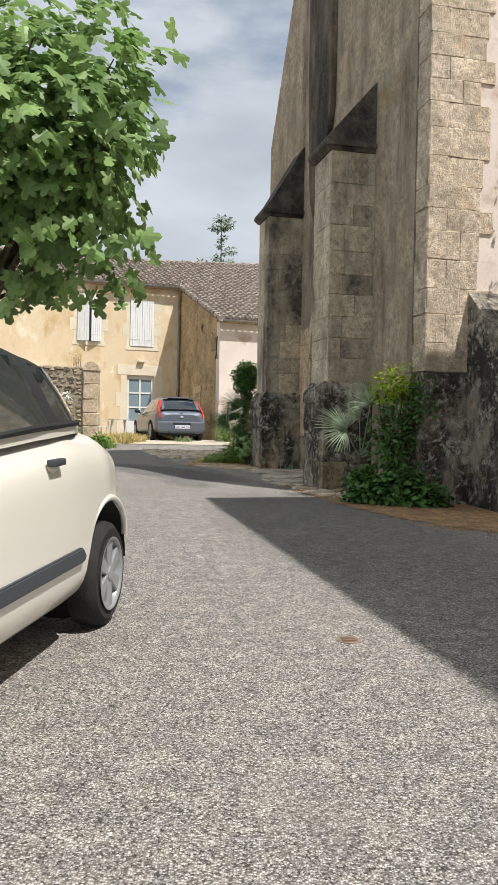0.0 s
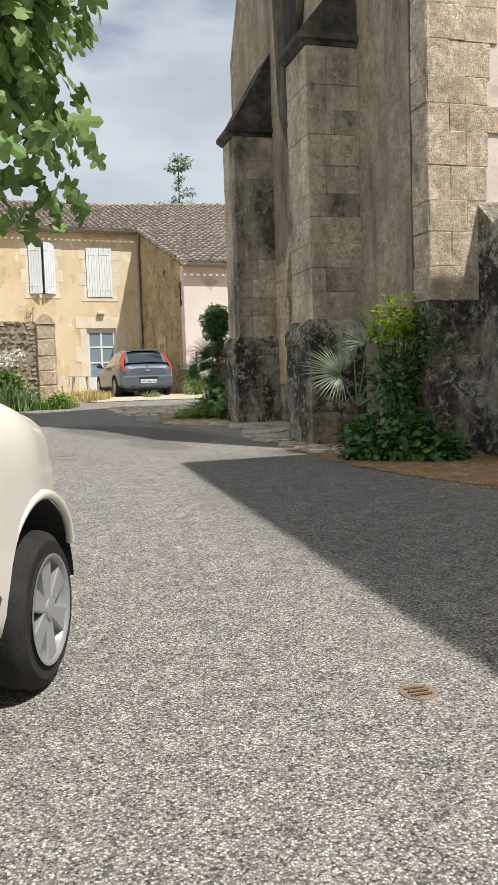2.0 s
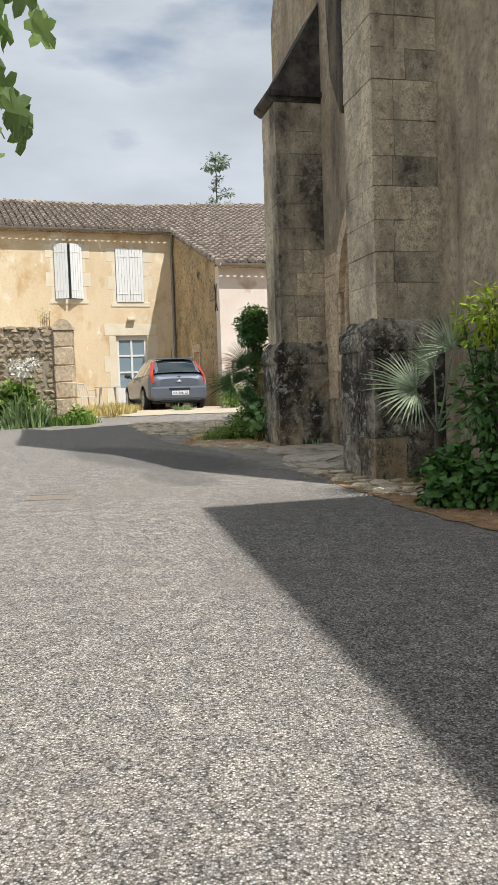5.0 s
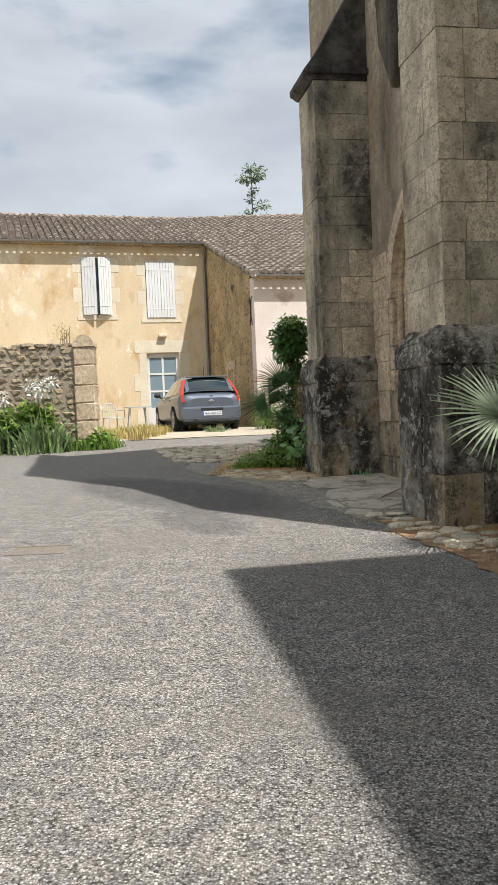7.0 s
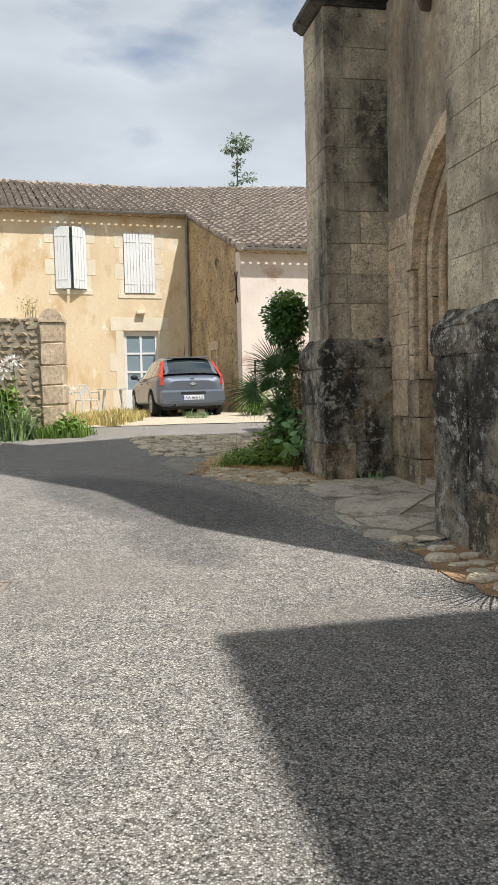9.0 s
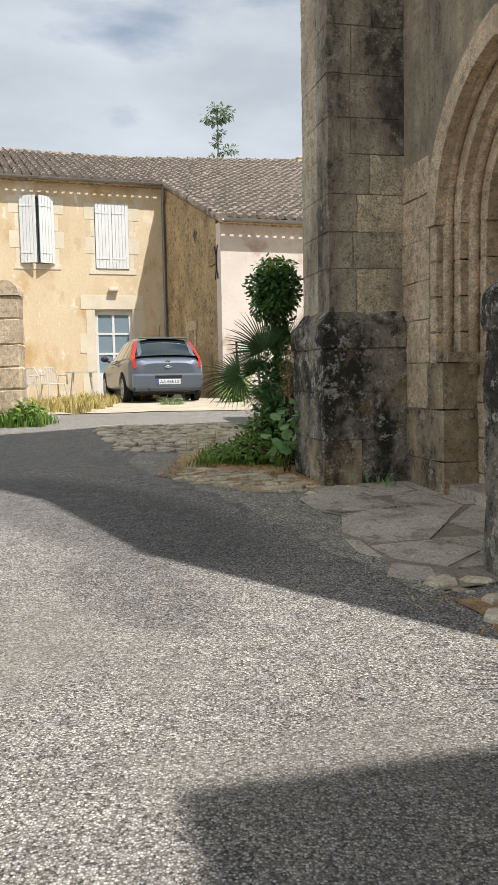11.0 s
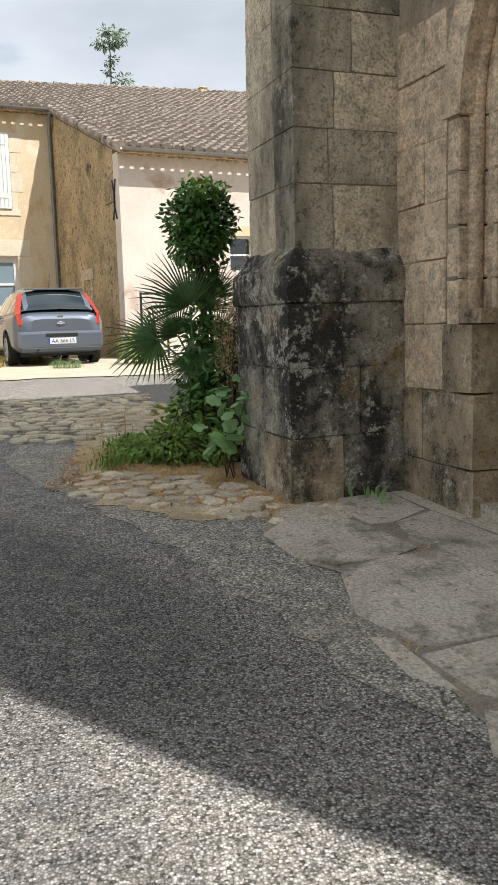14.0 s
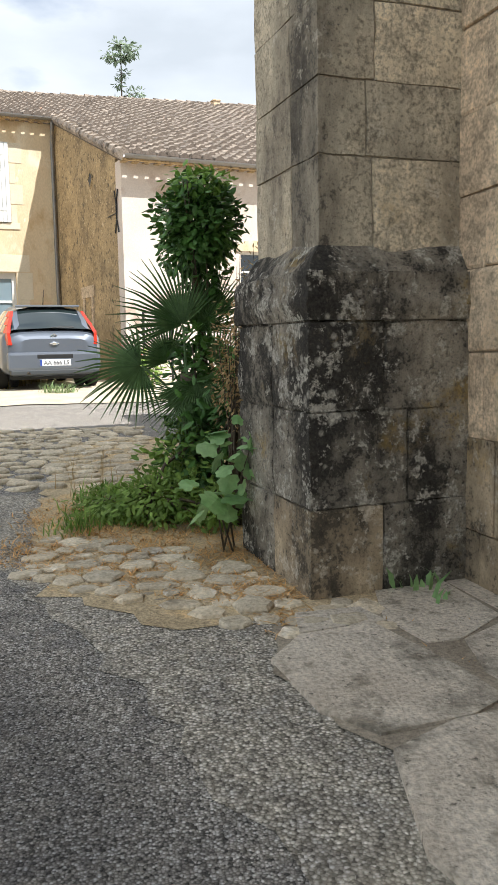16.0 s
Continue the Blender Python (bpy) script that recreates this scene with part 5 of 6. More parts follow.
cream = car("cream small hatchback with a dark arched roof on the road", pose(-1.555, 5.475, rise(-1.6, 5.44) + 0.004, -2.1, 0, 172), m_cream, m_black, CREAM_LOWER, CREAM_CABIN, (0.57, 3.02), 0.302, 0.862, (0.35, 0.45, 0.55, 1.25), 0.11)
for s in (-1, 1):
    bm = bmesh.new()
    prism(bm, [(1.07, 0.50), (1.12, 0.55), (2.5, 0.545), (2.54, 0.47), (1.10, 0.47)], s * 0.845, s * 0.885, "x")
    bmesh.ops.bevel(bm, geom=list(bm.edges), offset=0.008, segments=2, affect="EDGES")
    part("rub_strip", bm, m_bumper, cream, "dark grey plastic door strip")
    bm = bmesh.new()
    bmesh.ops.create_uvsphere(bm, u_segments=16, v_segments=8, radius=1, matrix=Matrix.Translation((s * 0.856, 1.47, 1.0)) @ Matrix.Diagonal((0.015, 0.075, 0.035, 1)))
    part("handle_recess", bm, m_cream, cream)
    bm = bmesh.new()
    box(bm, min(s * 0.85, s * 0.892), max(s * 0.85, s * 0.892), 1.39, 1.55, 0.995, 1.03, 0.012)
    part("door_handle", bm, m_bumper, cream, "dark grey door handle")
    bm = bmesh.new()
    tube(bm, [(s * 0.79, 0.98, 1.185), (s * 0.815, 1.6, 1.175), (s * 0.81, 2.4, 1.13)], 0.016, 6)
    part("window_seal", bm, m_black, cream)
bm = bmesh.new()
box(bm, -0.6, 0.6, 0.3, 3.6, 0.19, 0.3)
part("underbody", bm, m_black, cream)

# ---- plants ----
m_strap = shade("blue_green_strap_leaf", "6d8a5a", "a2b784", 4, 30, 0.15, 0.0, 0.45, vary=0.3, per="island", thin=0.25)
FIG_LEAF = [(0.0, 0.0), (0.22, -0.06), (0.34, 0.1), (0.2, 0.3), (0.42, 0.36), (0.5, 0.55), (0.3, 0.62), (0.18, 0.6), (0.2, 0.85), (0.0, 1.0)]
LAUREL_LEAF = [(0.0, 0.0), (0.16, 0.25), (0.2, 0.5), (0.12, 0.8), (0.0, 1.0)]
ROUND_LEAF = [(0.0, 0.0), (0.3, -0.12), (0.5, 0.1), (0.42, 0.3), (0.55, 0.5), (0.36, 0.66), (0.3, 0.85), (0.0, 0.92)]
BROAD_LEAF = [(0.0, 0.0), (0.2, 0.2), (0.28, 0.45), (0.18, 0.78), (0.0, 1.0)]
m_young = shade("young_laurel_leaf", "6b9a44", "9cc060", 4, 30, 0.2, 0.1, 0.35, vary=0.3, per="island", thin=0.25)
m_mallow = shade("mallow_leaf", "6f9a5a", "a2c48a", 5, 30, 0.2, 0.0, 0.5, vary=0.25, per="island", thin=0.3)
m_dry_leaf = shade("dry_tan_leaf", "a58a5e", "cfb68a", 5, 30, 0.2, 0.0, 0.7, vary=0.35, per="island", thin=0.3)
m_far = shade("pale_grey_green_leaf", "7d9078", "a3b39b", 4, 30, 0.15, 0.0, 0.6, vary=0.3, per="island", thin=0.3)
BLADE_LEAF = [(0.0, 0.0), (0.03, 0.3), (0.025, 0.7), (0.0, 1.0)]


def leaf_soup(name, leaves, outline, material, parent, label="", fold=0.25, droop=0.3):
    """Many single leaves as one mesh: (base, way, up, length) each; each leaf folds along its rib and droops to its tip."""
    verts, faces = [], []
    full = outline + [(-x, y) for x, y in outline[-2:0:-1]]
    n = len(outline)
    for base, way, up, size in leaves:
        way = way.normalized()
        side = way.cross(up)
        side = side.normalized() if side.length > 1e-4 else way.orthogonal().normalized()
        nor = side.cross(way)
        k0 = len(verts)
        for x, y in full:
            verts.append(base + size * (side * x + way * y + nor * (-fold * abs(x) - droop * y * y * 0.5)))
        right = [k0 + i for i in range(n)]
        left = [k0] + [k0 + n - 1 + i for i in range(len(full) - n + 1)]
        verts.append(base + size * (way * 0.45 - nor * droop * 0.1))
        mid = len(verts) - 1
        ring = [k0 + i for i in range(len(full))]
        for a, b in zip(ring, ring[1:] + ring[:1]):
            faces.append((mid, a, b))
    me = bpy.data.meshes.new(name)
    me.from_pydata([tuple(v) for v in verts], [], faces)
    me.materials.append(material)
    ob = new(name, me)
    ob.parent = parent
    return tagged(ob, label)


def ball_leaves(centre, radii, count, size, r, shell=0.55, outward=0.8, cluster=1):
    """Leaves scattered through an ellipsoid, denser towards its skin."""
    got = []
    centre = Vector(centre)
    while len(got) < count:
        d = Vector((r.gauss(0, 1), r.gauss(0, 1), r.gauss(0, 1))).normalized()
        bulge = 0.82 + 0.3 * noise.noise(d * 1.9 + centre)
        q = shell + (1 - shell) * r.random()
        tip = centre + Vector((d.x * radii[0], d.y * radii[1], d.z * radii[2])) * q * bulge * 1.12
        for _ in range(cluster):
            way = d * outward + Vector((r.uniform(-1, 1), r.uniform(-1, 1), r.uniform(-0.9, 0.5)))
            up = d * 0.8 + Vector((r.uniform(-0.5, 0.5), r.uniform(-0.5, 0.5), 0.7))
            got.append((tip + way.normalized() * size * 0.2, way, up, size * r.uniform(0.6, 1.2)))
    return got


def wood(name, paths, material, parent, label=""):
    bm = bmesh.new()
    for path, radii in paths:
        tube(bm, path, radii, 7)
    return part(name, bm, material, parent, label, True)


# fig tree
r = random.Random(3)
fig = thing("fig_tree", "leafy green fig tree overhanging the parked cream car", "tree", pose(-2.95, 7.5, rise(-2.95, 7.5)))
FIG_AT = Vector((-2.95, 7.5, rise(-2.95, 7.5)))
fc, fr = Vector((-1.90, 7.0, 3.80)) - FIG_AT, Vector((1.34, 1.3, 1.45))
tips = ball_leaves(fc, fr, 620, 0.2, r, 0.35)
limbs = [([(0, 0, -0.1), (0.1, -0.05, 0.7), (0.2, -0.1, 1.5)], [0.14, 0.11, 0.09])]
for i in range(26):
    tip = tips[i * 7][0]
    a = Vector((0.2, -0.1, 1.5))
    mid = a.lerp(tip, 0.55) + Vector((r.uniform(-0.1, 0.1), r.uniform(-0.1, 0.1), 0.2))
    limbs.append(([a, a.lerp(mid, 0.6), mid, tip], [0.05, 0.035, 0.02, 0.006]))
wood("trunk", limbs, m_bark, fig, "grey branching fig trunk and limbs")
soup = []
for base, way, up, s in tips:
    p = base + FIG_AT
    if p.x + 0.28 * (p.y - 4.85) > -0.2 and p.y > 7.0:
        continue
    out = (base - fc).normalized()
    for k in range(4):
        w = out * 0.4 + Vector((r.uniform(-1, 1), r.uniform(-1, 1), r.uniform(-1.1, 0.3)))
        soup.append((base + Vector((r.uniform(-0.12, 0.12), r.uniform(-0.12, 0.12), r.uniform(-0.12, 0.12))), w, out * 0.9 + Vector((r.uniform(-0.6, 0.6), r.uniform(-0.6, 0.6), 0.8)), r.uniform(0.12, 0.22)))
leaf_soup("crown", soup, FIG_LEAF, m_fig, fig, "large lobed green fig leaves")["kind"] = "stuff"


def fan(verts, faces, centre, way, up, radius, r, blades=30, spread=2.1, slim=1.0):
    """A fan of folded narrow blades round the tip of a stalk."""
    way = way.normalized()
    side = way.cross(up).normalized()
    nor = side.cross(way)
    for i in range(blades):
        a = -spread / 2 + spread * i / (blades - 1)
        d = (way * math.cos(a) + side * math.sin(a)).normalized()
        s = d.cross(nor).normalized()
        l = radius * r.uniform(0.88, 1.05) * (0.8 + 0.2 * math.cos(a))
        w = radius * spread * 0.0085 * slim
        sag = r.uniform(0.04, 0.14) * radius
        k = len(verts)
        for t, ww in ((0.03, 0.12), (0.36, 0.86), (0.7, 0.62), (1.0, 0.05)):
            p = centre + d * l * t - Vector((0, 0, 1)) * sag * t * t * t
            verts += [p + s * w * ww + nor * w * 0.9 * ww, p - nor * w * 0.4, p - s * w * ww + nor * w * 0.9 * ww]
        for j in range(3):
            q = k + j * 3
            faces += [(q, q + 1, q + 4, q + 3), (q + 1, q + 2, q + 5, q + 4)]


def fan_palm(label, at, fans, seed, trunk_top, trunk_r=0.06, blade=m_palm, slim=0.9):
    """A low fan palm: stem, stalks and fans given by the place of each fan's heart and its way."""
    r = random.Random(seed)
    base = Vector((at[0], at[1], rise(at[0], at[1])))
    palm = thing("fan_palm", label, "palm", pose(*base))
    wood("stem", [([(0, 0, -0.05), (0.01, 0, trunk_top * 0.5), (0, 0.01, trunk_top)], [trunk_r, trunk_r * 1.1, trunk_r * 0.9])], m_bark, palm, "shaggy brown palm stem")
    for centre, way, radius, spread in fans:
        c = Vector(centre) - base
        bm = bmesh.new()
        tube(bm, [(0, 0, trunk_top - 0.05), (c * 0.5) + Vector((0, 0, trunk_top * 0.35 + 0.03)), c], [0.013, 0.01, 0.008], 5)
        part("stalk", bm, blade, palm)
        verts, faces = [], []
        fan(verts, faces, c, Vector(way), Vector((0.1, -0.8, 0.6)), radius, r, 30, spread, slim)
        me = bpy.data.meshes.new("frond")
        me.from_pydata([tuple(v) for v in verts], [], faces)
        me.materials.append(blade)
        new("frond", me).parent = palm


fan_palm("dark green fan palm beside the buttress plinth", (-0.2, 18.1),
         [((-0.50, 18.1, 1.52), (-1.0, -0.1, -0.22), 0.47, 3.4), ((-0.22, 18.2, 1.78), (-0.55, 0, 0.9), 0.56, 2.7), ((-0.15, 18.0, 1.43), (0.25, -0.3, -0.7), 0.38, 3.0), ((-0.11, 18.35, 1.74), (0.45, 0.1, 0.9), 0.44, 2.2),
          ((-0.32, 18.4, 1.54), (-0.3, 0.1, 0.7), 0.42, 3.0), ((0.0, 18.5, 1.85), (0.1, 0.1, 0.9), 0.4, 2.6), ((-0.22, 17.95, 1.32), (-0.6, -0.4, -0.4), 0.34, 2.6), ((0.0, 18.2, 1.5), (0.4, -0.2, 0.4), 0.4, 3.0)], 5, 0.85)
fan_palm("silvery fan palm at the foot of the church buttress, sun sheen in its leaf colour", (1.6, 11.75),
         [((1.36, 11.5, 1.33), (-0.95, -0.2, 0.25), 0.54, 3.5), ((1.67, 11.4, 1.68), (-0.25, -0.2, 0.8), 0.46, 2.9), ((1.9, 11.2, 1.22), (0.1, -0.4, -0.8), 0.32, 2.6), ((1.55, 11.6, 1.5), (-0.6, -0.2, 0.6), 0.4, 2.6),
          ((1.85, 11.45, 1.55), (0.6, -0.3, 0.5), 0.36, 2.4)], 6, 0.6, 0.035, m_silver_sunlit, 0.66)


def shrub(label, at, stems, blobs, material, outline, seed, fold=0.2, second=None, girth=0.018):
    """A shrub of leaves on thin stems: blobs of centre, radii, count and leaf size in world metres."""
    r = random.Random(seed)
    base = Vector((at[0], at[1], rise(at[0], at[1])))
    s = thing("shrub", label, "shrub", pose(*base))
    paths = []
    for c, rad, n, size in blobs:
        c = Vector(c) - base
        for _ in range(stems):
            t = c + Vector((r.uniform(-rad[0], rad[0]), r.uniform(-rad[1], rad[1]), r.uniform(-rad[2], rad[2]))) * 0.7
            paths.append(([(r.uniform(-0.05, 0.05), r.uniform(-0.05, 0.05), -0.03), t * 0.5 + Vector((0, 0, 0.1)), t], [girth, girth * 0.66, girth * 0.22]))
    wood("stem", paths, m_bark, s)
    for i, (c, rad, n, size) in enumerate(blobs):
        leaf_soup("foliage", ball_leaves(Vector(c) - base, rad, n, size, r, 0.3), outline, second if second and i == len(blobs) - 1 else material, s, "", fold)["kind"] = "stuff"
    return s


laurel = shrub("dark green laurel clipped to a ball on a bare stem", (-0.02, 18.55), 2, [((-0.09, 18.5, 2.46), (0.33, 0.33, 0.36), 3200, 0.066), ((-0.03, 18.5, 2.08), (0.18, 0.16, 0.18), 160, 0.075), ((-0.08, 18.46, 2.74), (0.24, 0.24, 0.12), 420, 0.062)], m_laurel, BROAD_LEAF, 11, 0.2, m_young)
shrub("dense dark green shrub with yellow-green young leaves on top", (1.95, 11.2), 6,
      [((2.0, 11.15, 1.25), (0.45, 0.3, 0.55), 1300, 0.09), ((2.33, 11.0, 1.72), (0.27, 0.22, 0.36), 560, 0.085), ((1.98, 11.12, 1.95), (0.38, 0.24, 0.30), 620, 0.08)], m_laurel, LAUREL_LEAF, 12, 0.2, m_lime)
shrub("low dark ivy-like ground cover at the wall foot", (1.9, 10.85), 4,
      [((1.55, 10.95, 0.55), (0.35, 0.3, 0.34), 900, 0.07), ((2.0, 10.75, 0.55), (0.42, 0.28, 0.36), 1100, 0.07), ((2.35, 10.6, 0.45), (0.3, 0.2, 0.25), 500, 0.07)], m_laurel, ROUND_LEAF, 13)
shrub("dry brown twiggy shrub behind the buttress plinth", (0.05, 17.4), 16, [((0.06, 17.38, 1.52), (0.17, 0.16, 0.45), 1000, 0.034), ((0.14, 17.36, 2.0), (0.13, 0.14, 0.3), 160, 0.03)], m_dry_leaf, LAUREL_LEAF, 14, 0.2, None, 0.007)
shrub("mallow with broad round green leaves at the plinth", (-0.04, 16.85), 2, [((0.0, 16.8, 1.1), (0.12, 0.12, 0.2), 26, 0.10), ((-0.12, 16.76, 0.88), (0.13, 0.1, 0.09), 10, 0.13)], m_mallow, ROUND_LEAF, 15, 0.2, None, 0.006)
shrub("green bush with small red flowers beside the parked car", (-0.75, 26.6), 6, [((-0.75, 26.6, 1.25), (0.45, 0.4, 0.35), 700, 0.1), ((-0.95, 26.4, 1.6), (0.3, 0.3, 0.2), 40, 0.05)], m_grass, LAUREL_LEAF, 16, 0.2, m_red)
shrub("tangle of green foliage against the garden wall", (-5.6, 21.8), 5, [((-5.3, 21.9, 1.3), (0.5, 0.3, 0.45), 700, 0.12), ((-6.4, 21.9, 1.4), (0.7, 0.3, 0.5), 800, 0.12), ((-7.4, 21.8, 1.3), (0.6, 0.3, 0.5), 600, 0.12)], m_grass, ROUND_LEAF, 17)
shrub("low green weeds at the gate post foot", (-4.0, 22.1), 3, [((-4.0, 22.15, 0.95), (0.3, 0.25, 0.2), 320, 0.08)], m_grass, ROUND_LEAF, 18)
shrub("wild yellow-green plant rooted on the wall top", (-4.75, 22.4), 8, [((-4.75, 22.4, 3.2), (0.22, 0.15, 0.24), 130, 0.05)], m_hay, LAUREL_LEAF, 19)
shrub("climbing rose with a few red blooms against the sunny wall", (3.75, 11.0), 1, [((3.46, 11.0, 4.9), (0.16, 0.06, 0.08), 16, 0.09), ((3.44, 11.0, 4.3), (0.14, 0.06, 0.06), 12, 0.09), ((3.36, 10.98, 3.5), (0.06, 0.05, 0.05), 24, 0.06)], m_laurel, LAUREL_LEAF, 20, 0.2, m_red)


def tufts(name, label, spots, material, height, seed, blades=26, lean=0.5, width=0.012):
    """Grass in tufts as one scattered sheet of blades."""
    r = random.Random(seed)
    verts, faces = [], []
    for x, y, k in spots:
        for _ in range(blades):
            bx, by = x + r.gauss(0, 0.06), y + r.gauss(0, 0.06)
            z = rise(bx, by) - 0.01
            h = height * k * r.uniform(0.5, 1.1)
            a = r.uniform(0, 2 * math.pi)
            d = Vector((math.cos(a), math.sin(a), 0)) * h * lean * r.uniform(0.2, 1)
            s = Vector((-math.sin(a), math.cos(a), 0)) * width * r.uniform(0.6, 1.2)
            p0, p1, p2 = Vector((bx, by, z)), Vector((bx, by, z + h * 0.6)) + d * 0.35, Vector((bx, by, z + h * 0.92)) + d
            n = len(verts)
            verts += [p0 - s, p0 + s, p1 + s * 0.8, p1 - s * 0.8, p2]
            faces += [(n, n + 1, n + 2, n + 3), (n + 3, n + 2, n + 4)]
    me = bpy.data.meshes.new(name)
    me.from_pydata([tuple(v) for v in verts], [], faces)
    me.materials.append(material)
    return tagged(new(name, me), label, "grass", kind="stuff")


def scatter(n, x0, x1, y0, y1, seed, test=lambda x, y: True):
    r = random.Random(seed)
    got = []
    while len(got) < n:
        x, y = r.uniform(x0, x1), r.uniform(y0, y1)
        if test(x, y):
            got.append((x, y, r.uniform(0.6, 1.2)))
    return got


shrub("low leafy green herbs beside the buttress foot", (-0.55, 17.6), 3, [((-0.68, 17.75, 0.68), (0.3, 0.35, 0.12), 800, 0.05), ((-0.38, 17.5, 0.76), (0.32, 0.3, 0.18), 1000, 0.055), ((-0.25, 17.9, 0.92), (0.3, 0.3, 0.28), 560, 0.075), ((-0.1, 17.3, 0.7), (0.2, 0.25, 0.14), 240, 0.06)], m_grass, LAUREL_LEAF, 22)
shrub("dense dark undergrowth below the fan palm", (-0.1, 17.9), 5, [((-0.1, 17.95, 1.0), (0.3, 0.3, 0.42), 800, 0.09), ((0.1, 17.9, 1.25), (0.15, 0.2, 0.45), 420, 0.08), ((-0.08, 18.3, 1.5), (0.28, 0.22, 0.4), 700, 0.085)], m_laurel, LAUREL_LEAF, 23)
tufts("weed", "small green weed rooted at the plinth foot", [(0.73, 16.05, 1.0), (0.78, 16.07, 0.7)], m_mallow, 0.17, 45, 8, 0.8, 0.014)
tufts("dry_grass", "tiny dry tufts in the joints of the paving", [(*(CHURCH @ Vector((x, y, 0))).xy, k) for x, y, k in ((-0.53, 4.38, 1.0), (-0.6, 4.85, 0.7), (-0.62, 5.12, 0.8), (-0.44, 3.88, 0.8), (-1.14, 3.42, 0.9), (-0.46, 4.62, 0.6), (-0.13, 4.98, 0.7), (-0.9, 3.4, 0.6))], m_straw, 0.05, 46, 14, 2.2, 0.004)
tufts("dry_grass", "a few tall thin grass stalks at the edge of the cobbles", [(-0.95, 18.3, 1.0), (-0.75, 18.5, 0.8), (-1.05, 18.6, 0.7)], m_dry_leaf, 0.5, 47, 4, 0.5, 0.003)
tufts("grass", "fresh green grass and weeds beside the buttress", scatter(110, -0.95, -0.15, 17.3, 18.6, 31), m_grass, 0.13, 31, 14, 1.3, 0.005)
tufts("dry_grass", "short straw-coloured grass between the stones", scatter(430, -1.2, 0.2, 15.75, 18.2, 33, lambda x, y: y > kerb_line(x) + 0.12), m_straw, 0.04, 33, 26, 3.2, 0.005)
tufts("dry_grass", "dry leaf litter grass along the church wall", scatter(520, 0.55, 3.0, 8.6, 12.9, 34, lambda x, y: x > 0.64 + (12.6 - y) * 0.36), m_straw, 0.035, 34, 18, 2.4, 0.005)
tufts("dry_grass", "tall sunlit straw-yellow grass by the yard", scatter(90, -4.9, -3.3, 24.2, 27.5, 35), m_hay, 0.3, 35, 26, 0.7, 0.01)
tufts("dry_grass", "low dry grass at the house foot", scatter(60, -4.4, -3.0, 26.5, 31.5, 36), m_hay, 0.25, 36, 22, 0.6, 0.012)
tufts("grass", "weed tuft growing behind the parked car", scatter(10, -2.35, -1.8, 26.0, 26.3, 37), m_strap, 0.2, 37, 16, 1.6, 0.006)
tufts("strap_leaves", "long arching green strap leaves below the garden wall", scatter(46, -7.6, -4.55, 21.4, 22.0, 39), m_strap, 0.75, 39, 16, 1.1, 0.026)
tufts("grass", "green growth round the gate post foot", scatter(40, -4.7, -3.7, 21.9, 22.5, 40), m_grass, 0.3, 40, 22, 0.7, 0.012)

# white flower heads on stalks
r = random.Random(41)
for x, y, z in ((-5.95, 21.5, 1.98), (-5.75, 21.45, 1.85), (-5.2, 21.5, 2.08), (-5.05, 21.45, 1.93), (-4.8, 21.5, 2.12), (-6.4, 21.45, 1.78), (-6.3, 21.5, 1.62), (-4.95, 21.45, 2.02)):
    b = Vector((x + 0.1, y, rise(x, y)))
    f = thing("lily", "white lily-like flower head on a tall green stalk", "flower", pose(*b), "white flowers by the wall")
    bm = bmesh.new()
    tube(bm, [(0, 0, 0), (-0.04, 0, 0.6), (-0.1, 0, z - b.z)], [0.012, 0.01, 0.006], 5)
    part("stalk", bm, m_grass, f)
    leaf_soup("petals", ball_leaves((-0.1, 0, z - b.z), (0.15, 0.12, 0.13), 60, 0.10, r, 0.2), LAUREL_LEAF, m_flower, f, "white petals", 0.1)["kind"] = "stuff"

# slim young tree behind the house
r = random.Random(51)
spire = thing("young_tree", "slim young tree rising behind the house roof", "tree", pose(-1.75, 46, -0.5))
limbs = [([(0, 0, 0), (0.05, 0, 6), (0.0, 0, 11.6), (0.02, 0, 13.6)], [0.16, 0.09, 0.03, 0.012])]
soup = []
for z, dx, n in ((10.4, -1.0, 30), (10.6, 0.8, 30), (11.2, -1.15, 30), (11.2, 0.55, 34), (11.5, -0.4, 22), (11.9, 0.65, 30), (12.2, -0.12, 16), (12.6, 0.15, 16), (13.1, -0.5, 32), (13.1, 0.15, 34), (13.25, 0.55, 32), (13.6, -0.2, 24), (13.7, 0.3, 20)):
    tip = Vector((dx, r.uniform(-0.4, 0.4), z))
    limbs.append(([(0, 0, z - abs(dx) * 0.4), tip * 0.5 + Vector((0, 0, (z - abs(dx) * 0.4) * 0.5)), tip], [0.03, 0.02, 0.008]))
    for t in (1.0, 0.7, 0.35):
        soup += ball_leaves(Vector((dx * t, tip.y * t, z - (1 - t) * abs(dx) * 0.3)), (0.26, 0.3, 0.17), n, 0.2, r, 0.1)
wood("trunk", limbs, m_bark, spire)
leaf_soup("foliage", soup, LAUREL_LEAF, m_far, spire)["kind"] = "stuff"

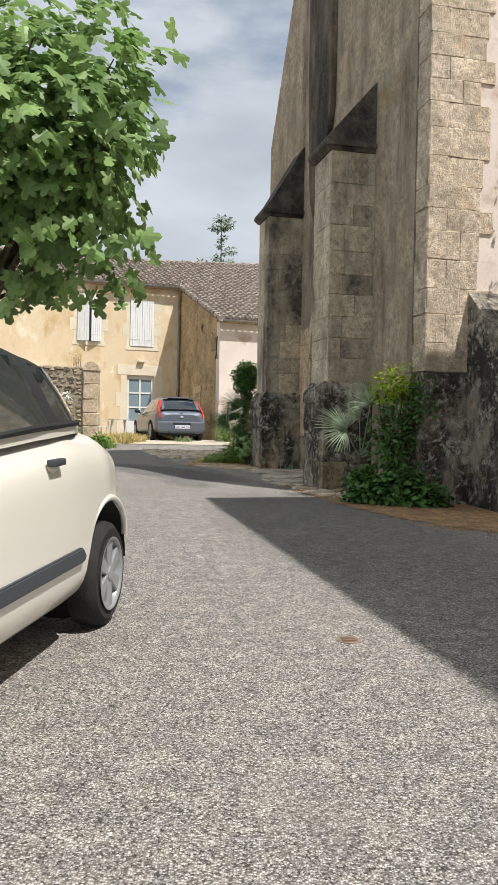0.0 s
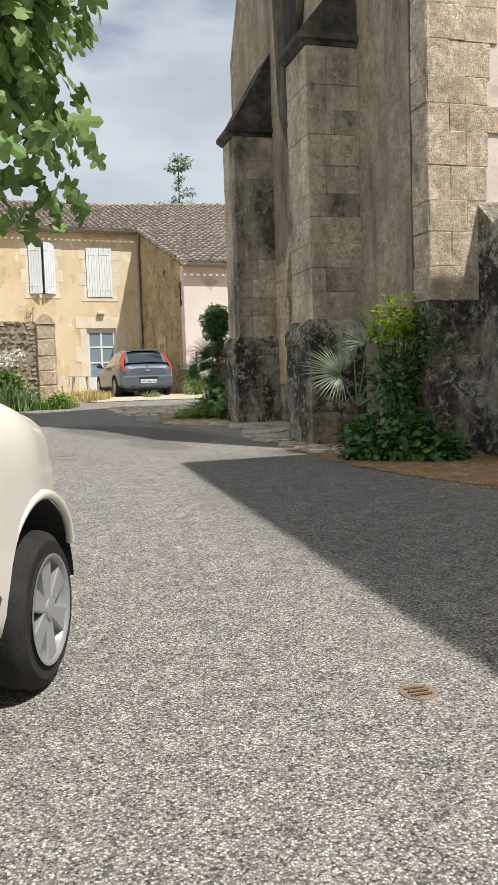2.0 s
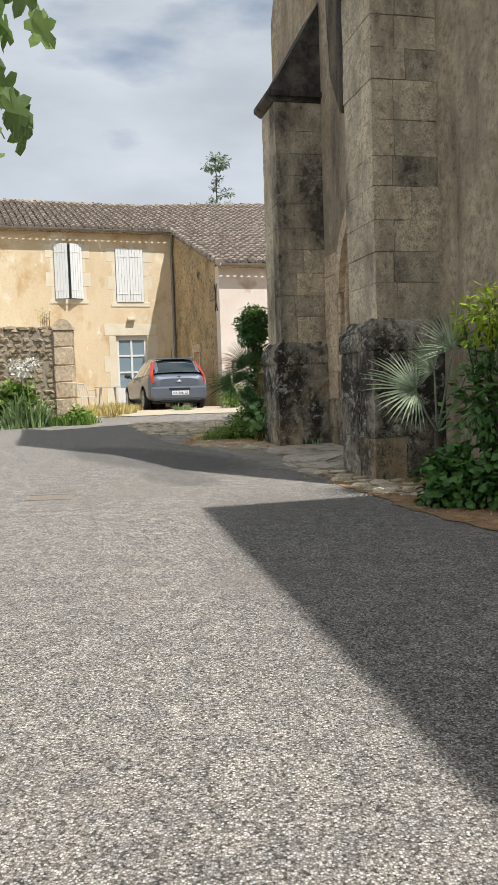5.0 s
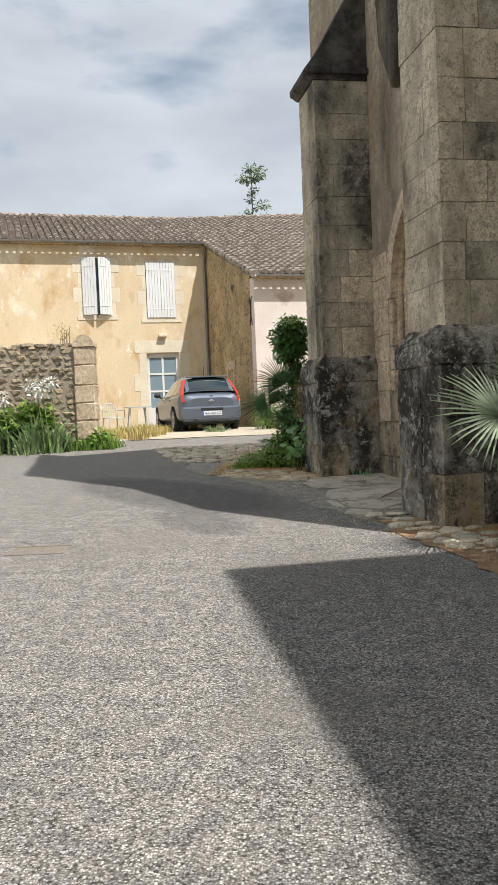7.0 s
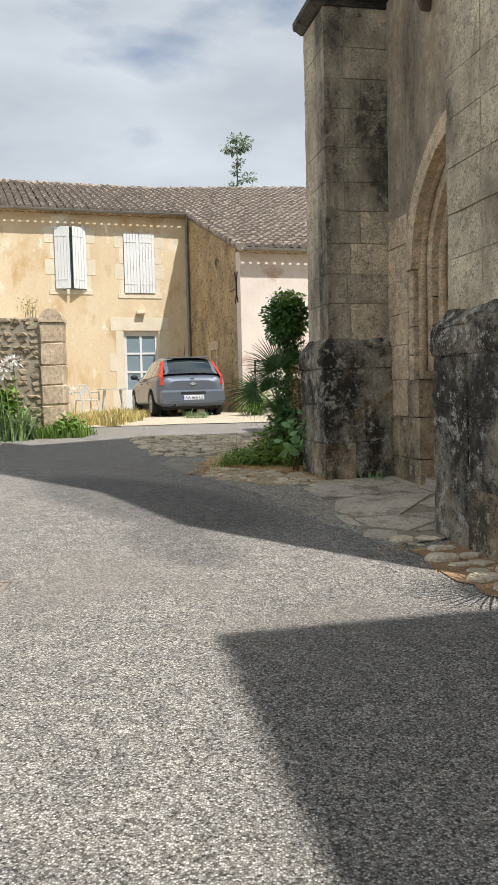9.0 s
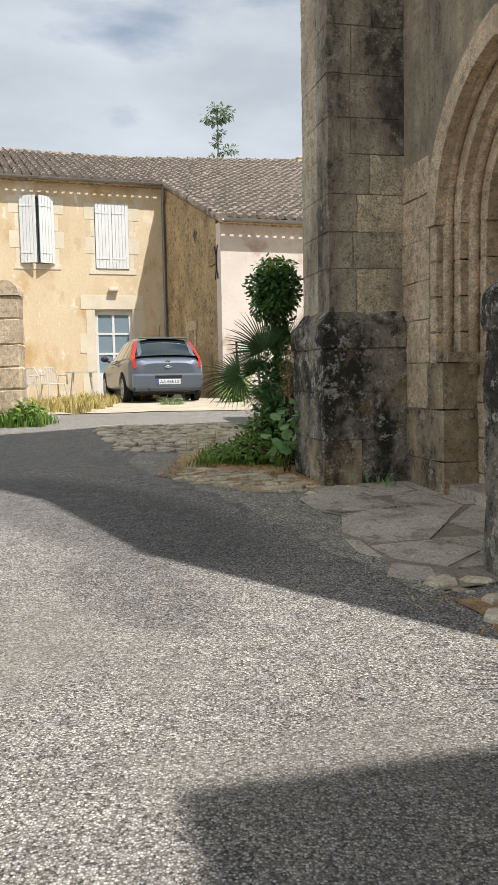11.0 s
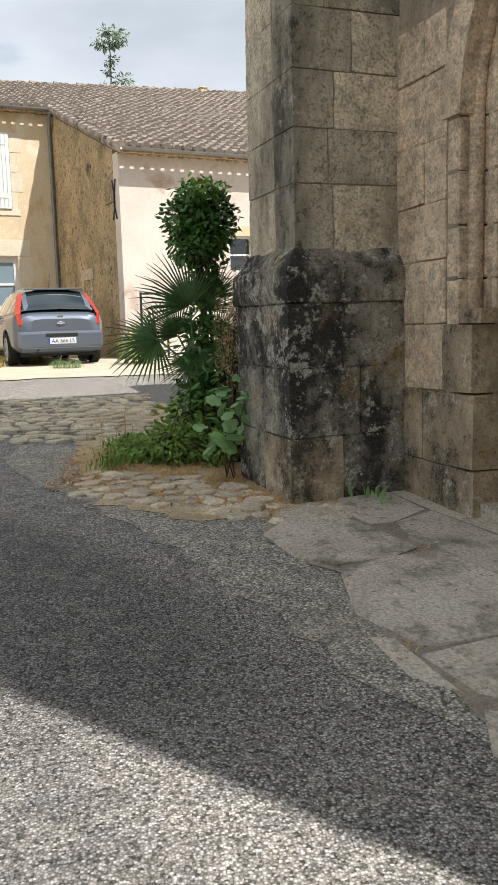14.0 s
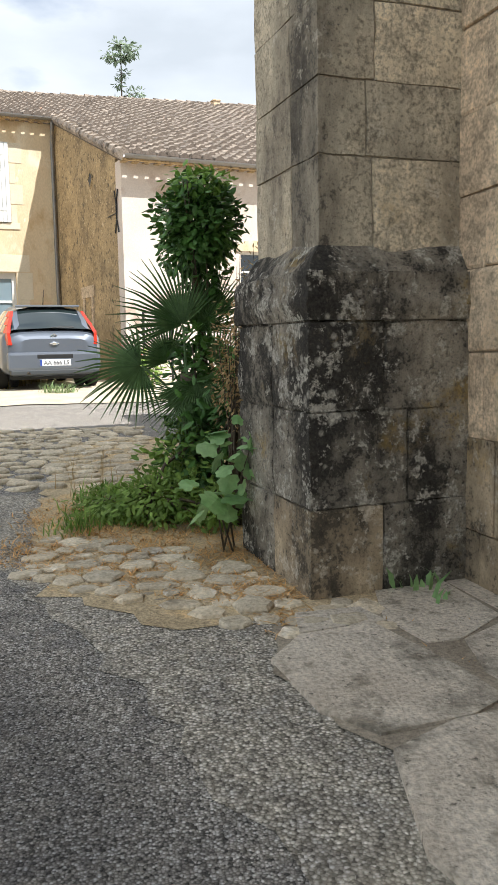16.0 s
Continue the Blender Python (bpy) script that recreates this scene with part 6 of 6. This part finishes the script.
# ---- garden chairs and table at the house front ----
def garden_chair(m):
    c = thing("garden_chair", "white moulded plastic garden chair by the house wall", "chair", m, "garden chairs")
    bm = bmesh.new()
    box(bm, -0.24, 0.24, -0.22, 0.22, 0.40, 0.43, 0.012)
    part("seat", bm, m_plastic_white, c)
    bm = bmesh.new()
    tube(bm, [(-0.24, 0.2, 0.42), (-0.22, 0.25, 0.7), (-0.1, 0.27, 0.84), (0.1, 0.27, 0.84), (0.22, 0.25, 0.7), (0.24, 0.2, 0.42)], 0.02, 6)
    part("back_frame", bm, m_plastic_white, c)
    for i in range(5):
        bm = bmesh.new()
        x = -0.14 + i * 0.07
        tube(bm, [(x, 0.21, 0.43), (x, 0.26, 0.82)], 0.014, 5)
        part("back_slat", bm, m_plastic_white, c)
    for sx in (-1, 1):
        bm = bmesh.new()
        tube(bm, [(sx * 0.26, 0.22, 0.64), (sx * 0.28, -0.2, 0.63), (sx * 0.27, -0.22, 0.4)], 0.02, 6)
        part("armrest", bm, m_plastic_white, c)
        for sy in (-1, 1):
            bm = bmesh.new()
            tube(bm, [(sx * 0.22, sy * 0.2, 0.41), (sx * 0.27, sy * 0.25, 0.0)], [0.022, 0.018], 6)
            part("leg", bm, m_plastic_white, c)
    return c


gc = garden_chair(pose(-5.55, 30.3, rise(-5.5, 30.3) + 0.01, 0, 0, 40))
copy_thing(gc, pose(-6.25, 30.1, rise(-6.2, 30) + 0.01, 0, 0, -20))
tb = thing("garden_table", "white plastic garden table by the house wall", "table", pose(-4.85, 30.5, rise(-4.8, 30.5) + 0.01, 0, 0, 15))
bm = bmesh.new()
tube(bm, [(0, 0, 0.69), (0, 0, 0.72)], 0.42, 28)
part("tabletop", bm, m_plastic_white, tb)
for sx in (-1, 1):
    for sy in (-1, 1):
        bm = bmesh.new()
        tube(bm, [(sx * 0.22, sy * 0.22, 0.69), (sx * 0.3, sy * 0.3, 0.0)], [0.025, 0.018], 6)
        part("leg", bm, m_plastic_white, tb)

# lattice panel before the wing
lat = thing("lattice_panel", "small dark lattice panel standing at the pale wall", "trellis", HOUSE @ pose(0.2, -5.7, 0.97))
bm = bmesh.new()
for x0, x1, z0, z1 in ((0, 0.04, 0, 1.32), (0.56, 0.6, 0, 1.32), (0.04, 0.56, 1.27, 1.31), (0.04, 0.56, 0.1, 0.14)):
    box(bm, x0, x1, 0, 0.03, z0, z1)
part("frame", bm, m_black, lat)
bm = bmesh.new()
for i in range(-9, 6):
    for sgn in (1, -1):
        a, b = (0.04, 0.2 + i * 0.12 + (0 if sgn > 0 else 0.52)), (0.56, 0.2 + i * 0.12 + (0.52 if sgn > 0 else 0))
        if 0.1 < a[1] < 1.3 and 0.1 < b[1] < 1.3:
            tube(bm, [(a[0], 0.015 + 0.006 * sgn, a[1]), (b[0], 0.015 + 0.006 * sgn, b[1])], 0.008, 4)
part("laths", bm, m_black, lat)["kind"] = "stuff"

# ---- covers in the road ----
m_rust = shade("rusty_iron", "7d6a59", "9d8876", 20, 120, 0.4, 0.5, 0.8)
lid = thing("valve_cover", "small worn brownish iron valve cover in the road", "manhole cover", pose(0.575, 4.56, rise(0.575, 4.56), 2.1, 0, 12))
bm = bmesh.new()
tube(bm, [(0, 0, -0.02), (0, 0, 0.004)], 0.07, 24)
part("lid", bm, m_rust, lid)
bm = bmesh.new()
for i in range(3):
    box(bm, -0.04, 0.04, -0.035 + i * 0.03, -0.025 + i * 0.03, 0.008, 0.014)
part("ribs", bm, m_rust, lid)
m_grate = shade("dusty_iron", "7f766a", "968c7e", 20, 120, 0.3, 0.3, 0.8)
grate = thing("drain_grate", "rectangular dusty iron drain grate in the road", "drain", pose(-2.13, 12.05, rise(-2.13, 12.05), 2.1, 0, 3))
bm = bmesh.new()
for y0, y1 in ((-0.17, -0.14), (0.14, 0.17)):
    bm = bmesh.new()
    box(bm, -0.23, 0.23, y0, y1, -0.02, 0.008)
    part("frame_bar", bm, m_grate, grate)
for i in range(12):
    bm = bmesh.new()
    box(bm, -0.224 + i * 0.038, -0.192 + i * 0.038, -0.14, 0.14, -0.02, 0.003)
    part("bar", bm, m_grate, grate)
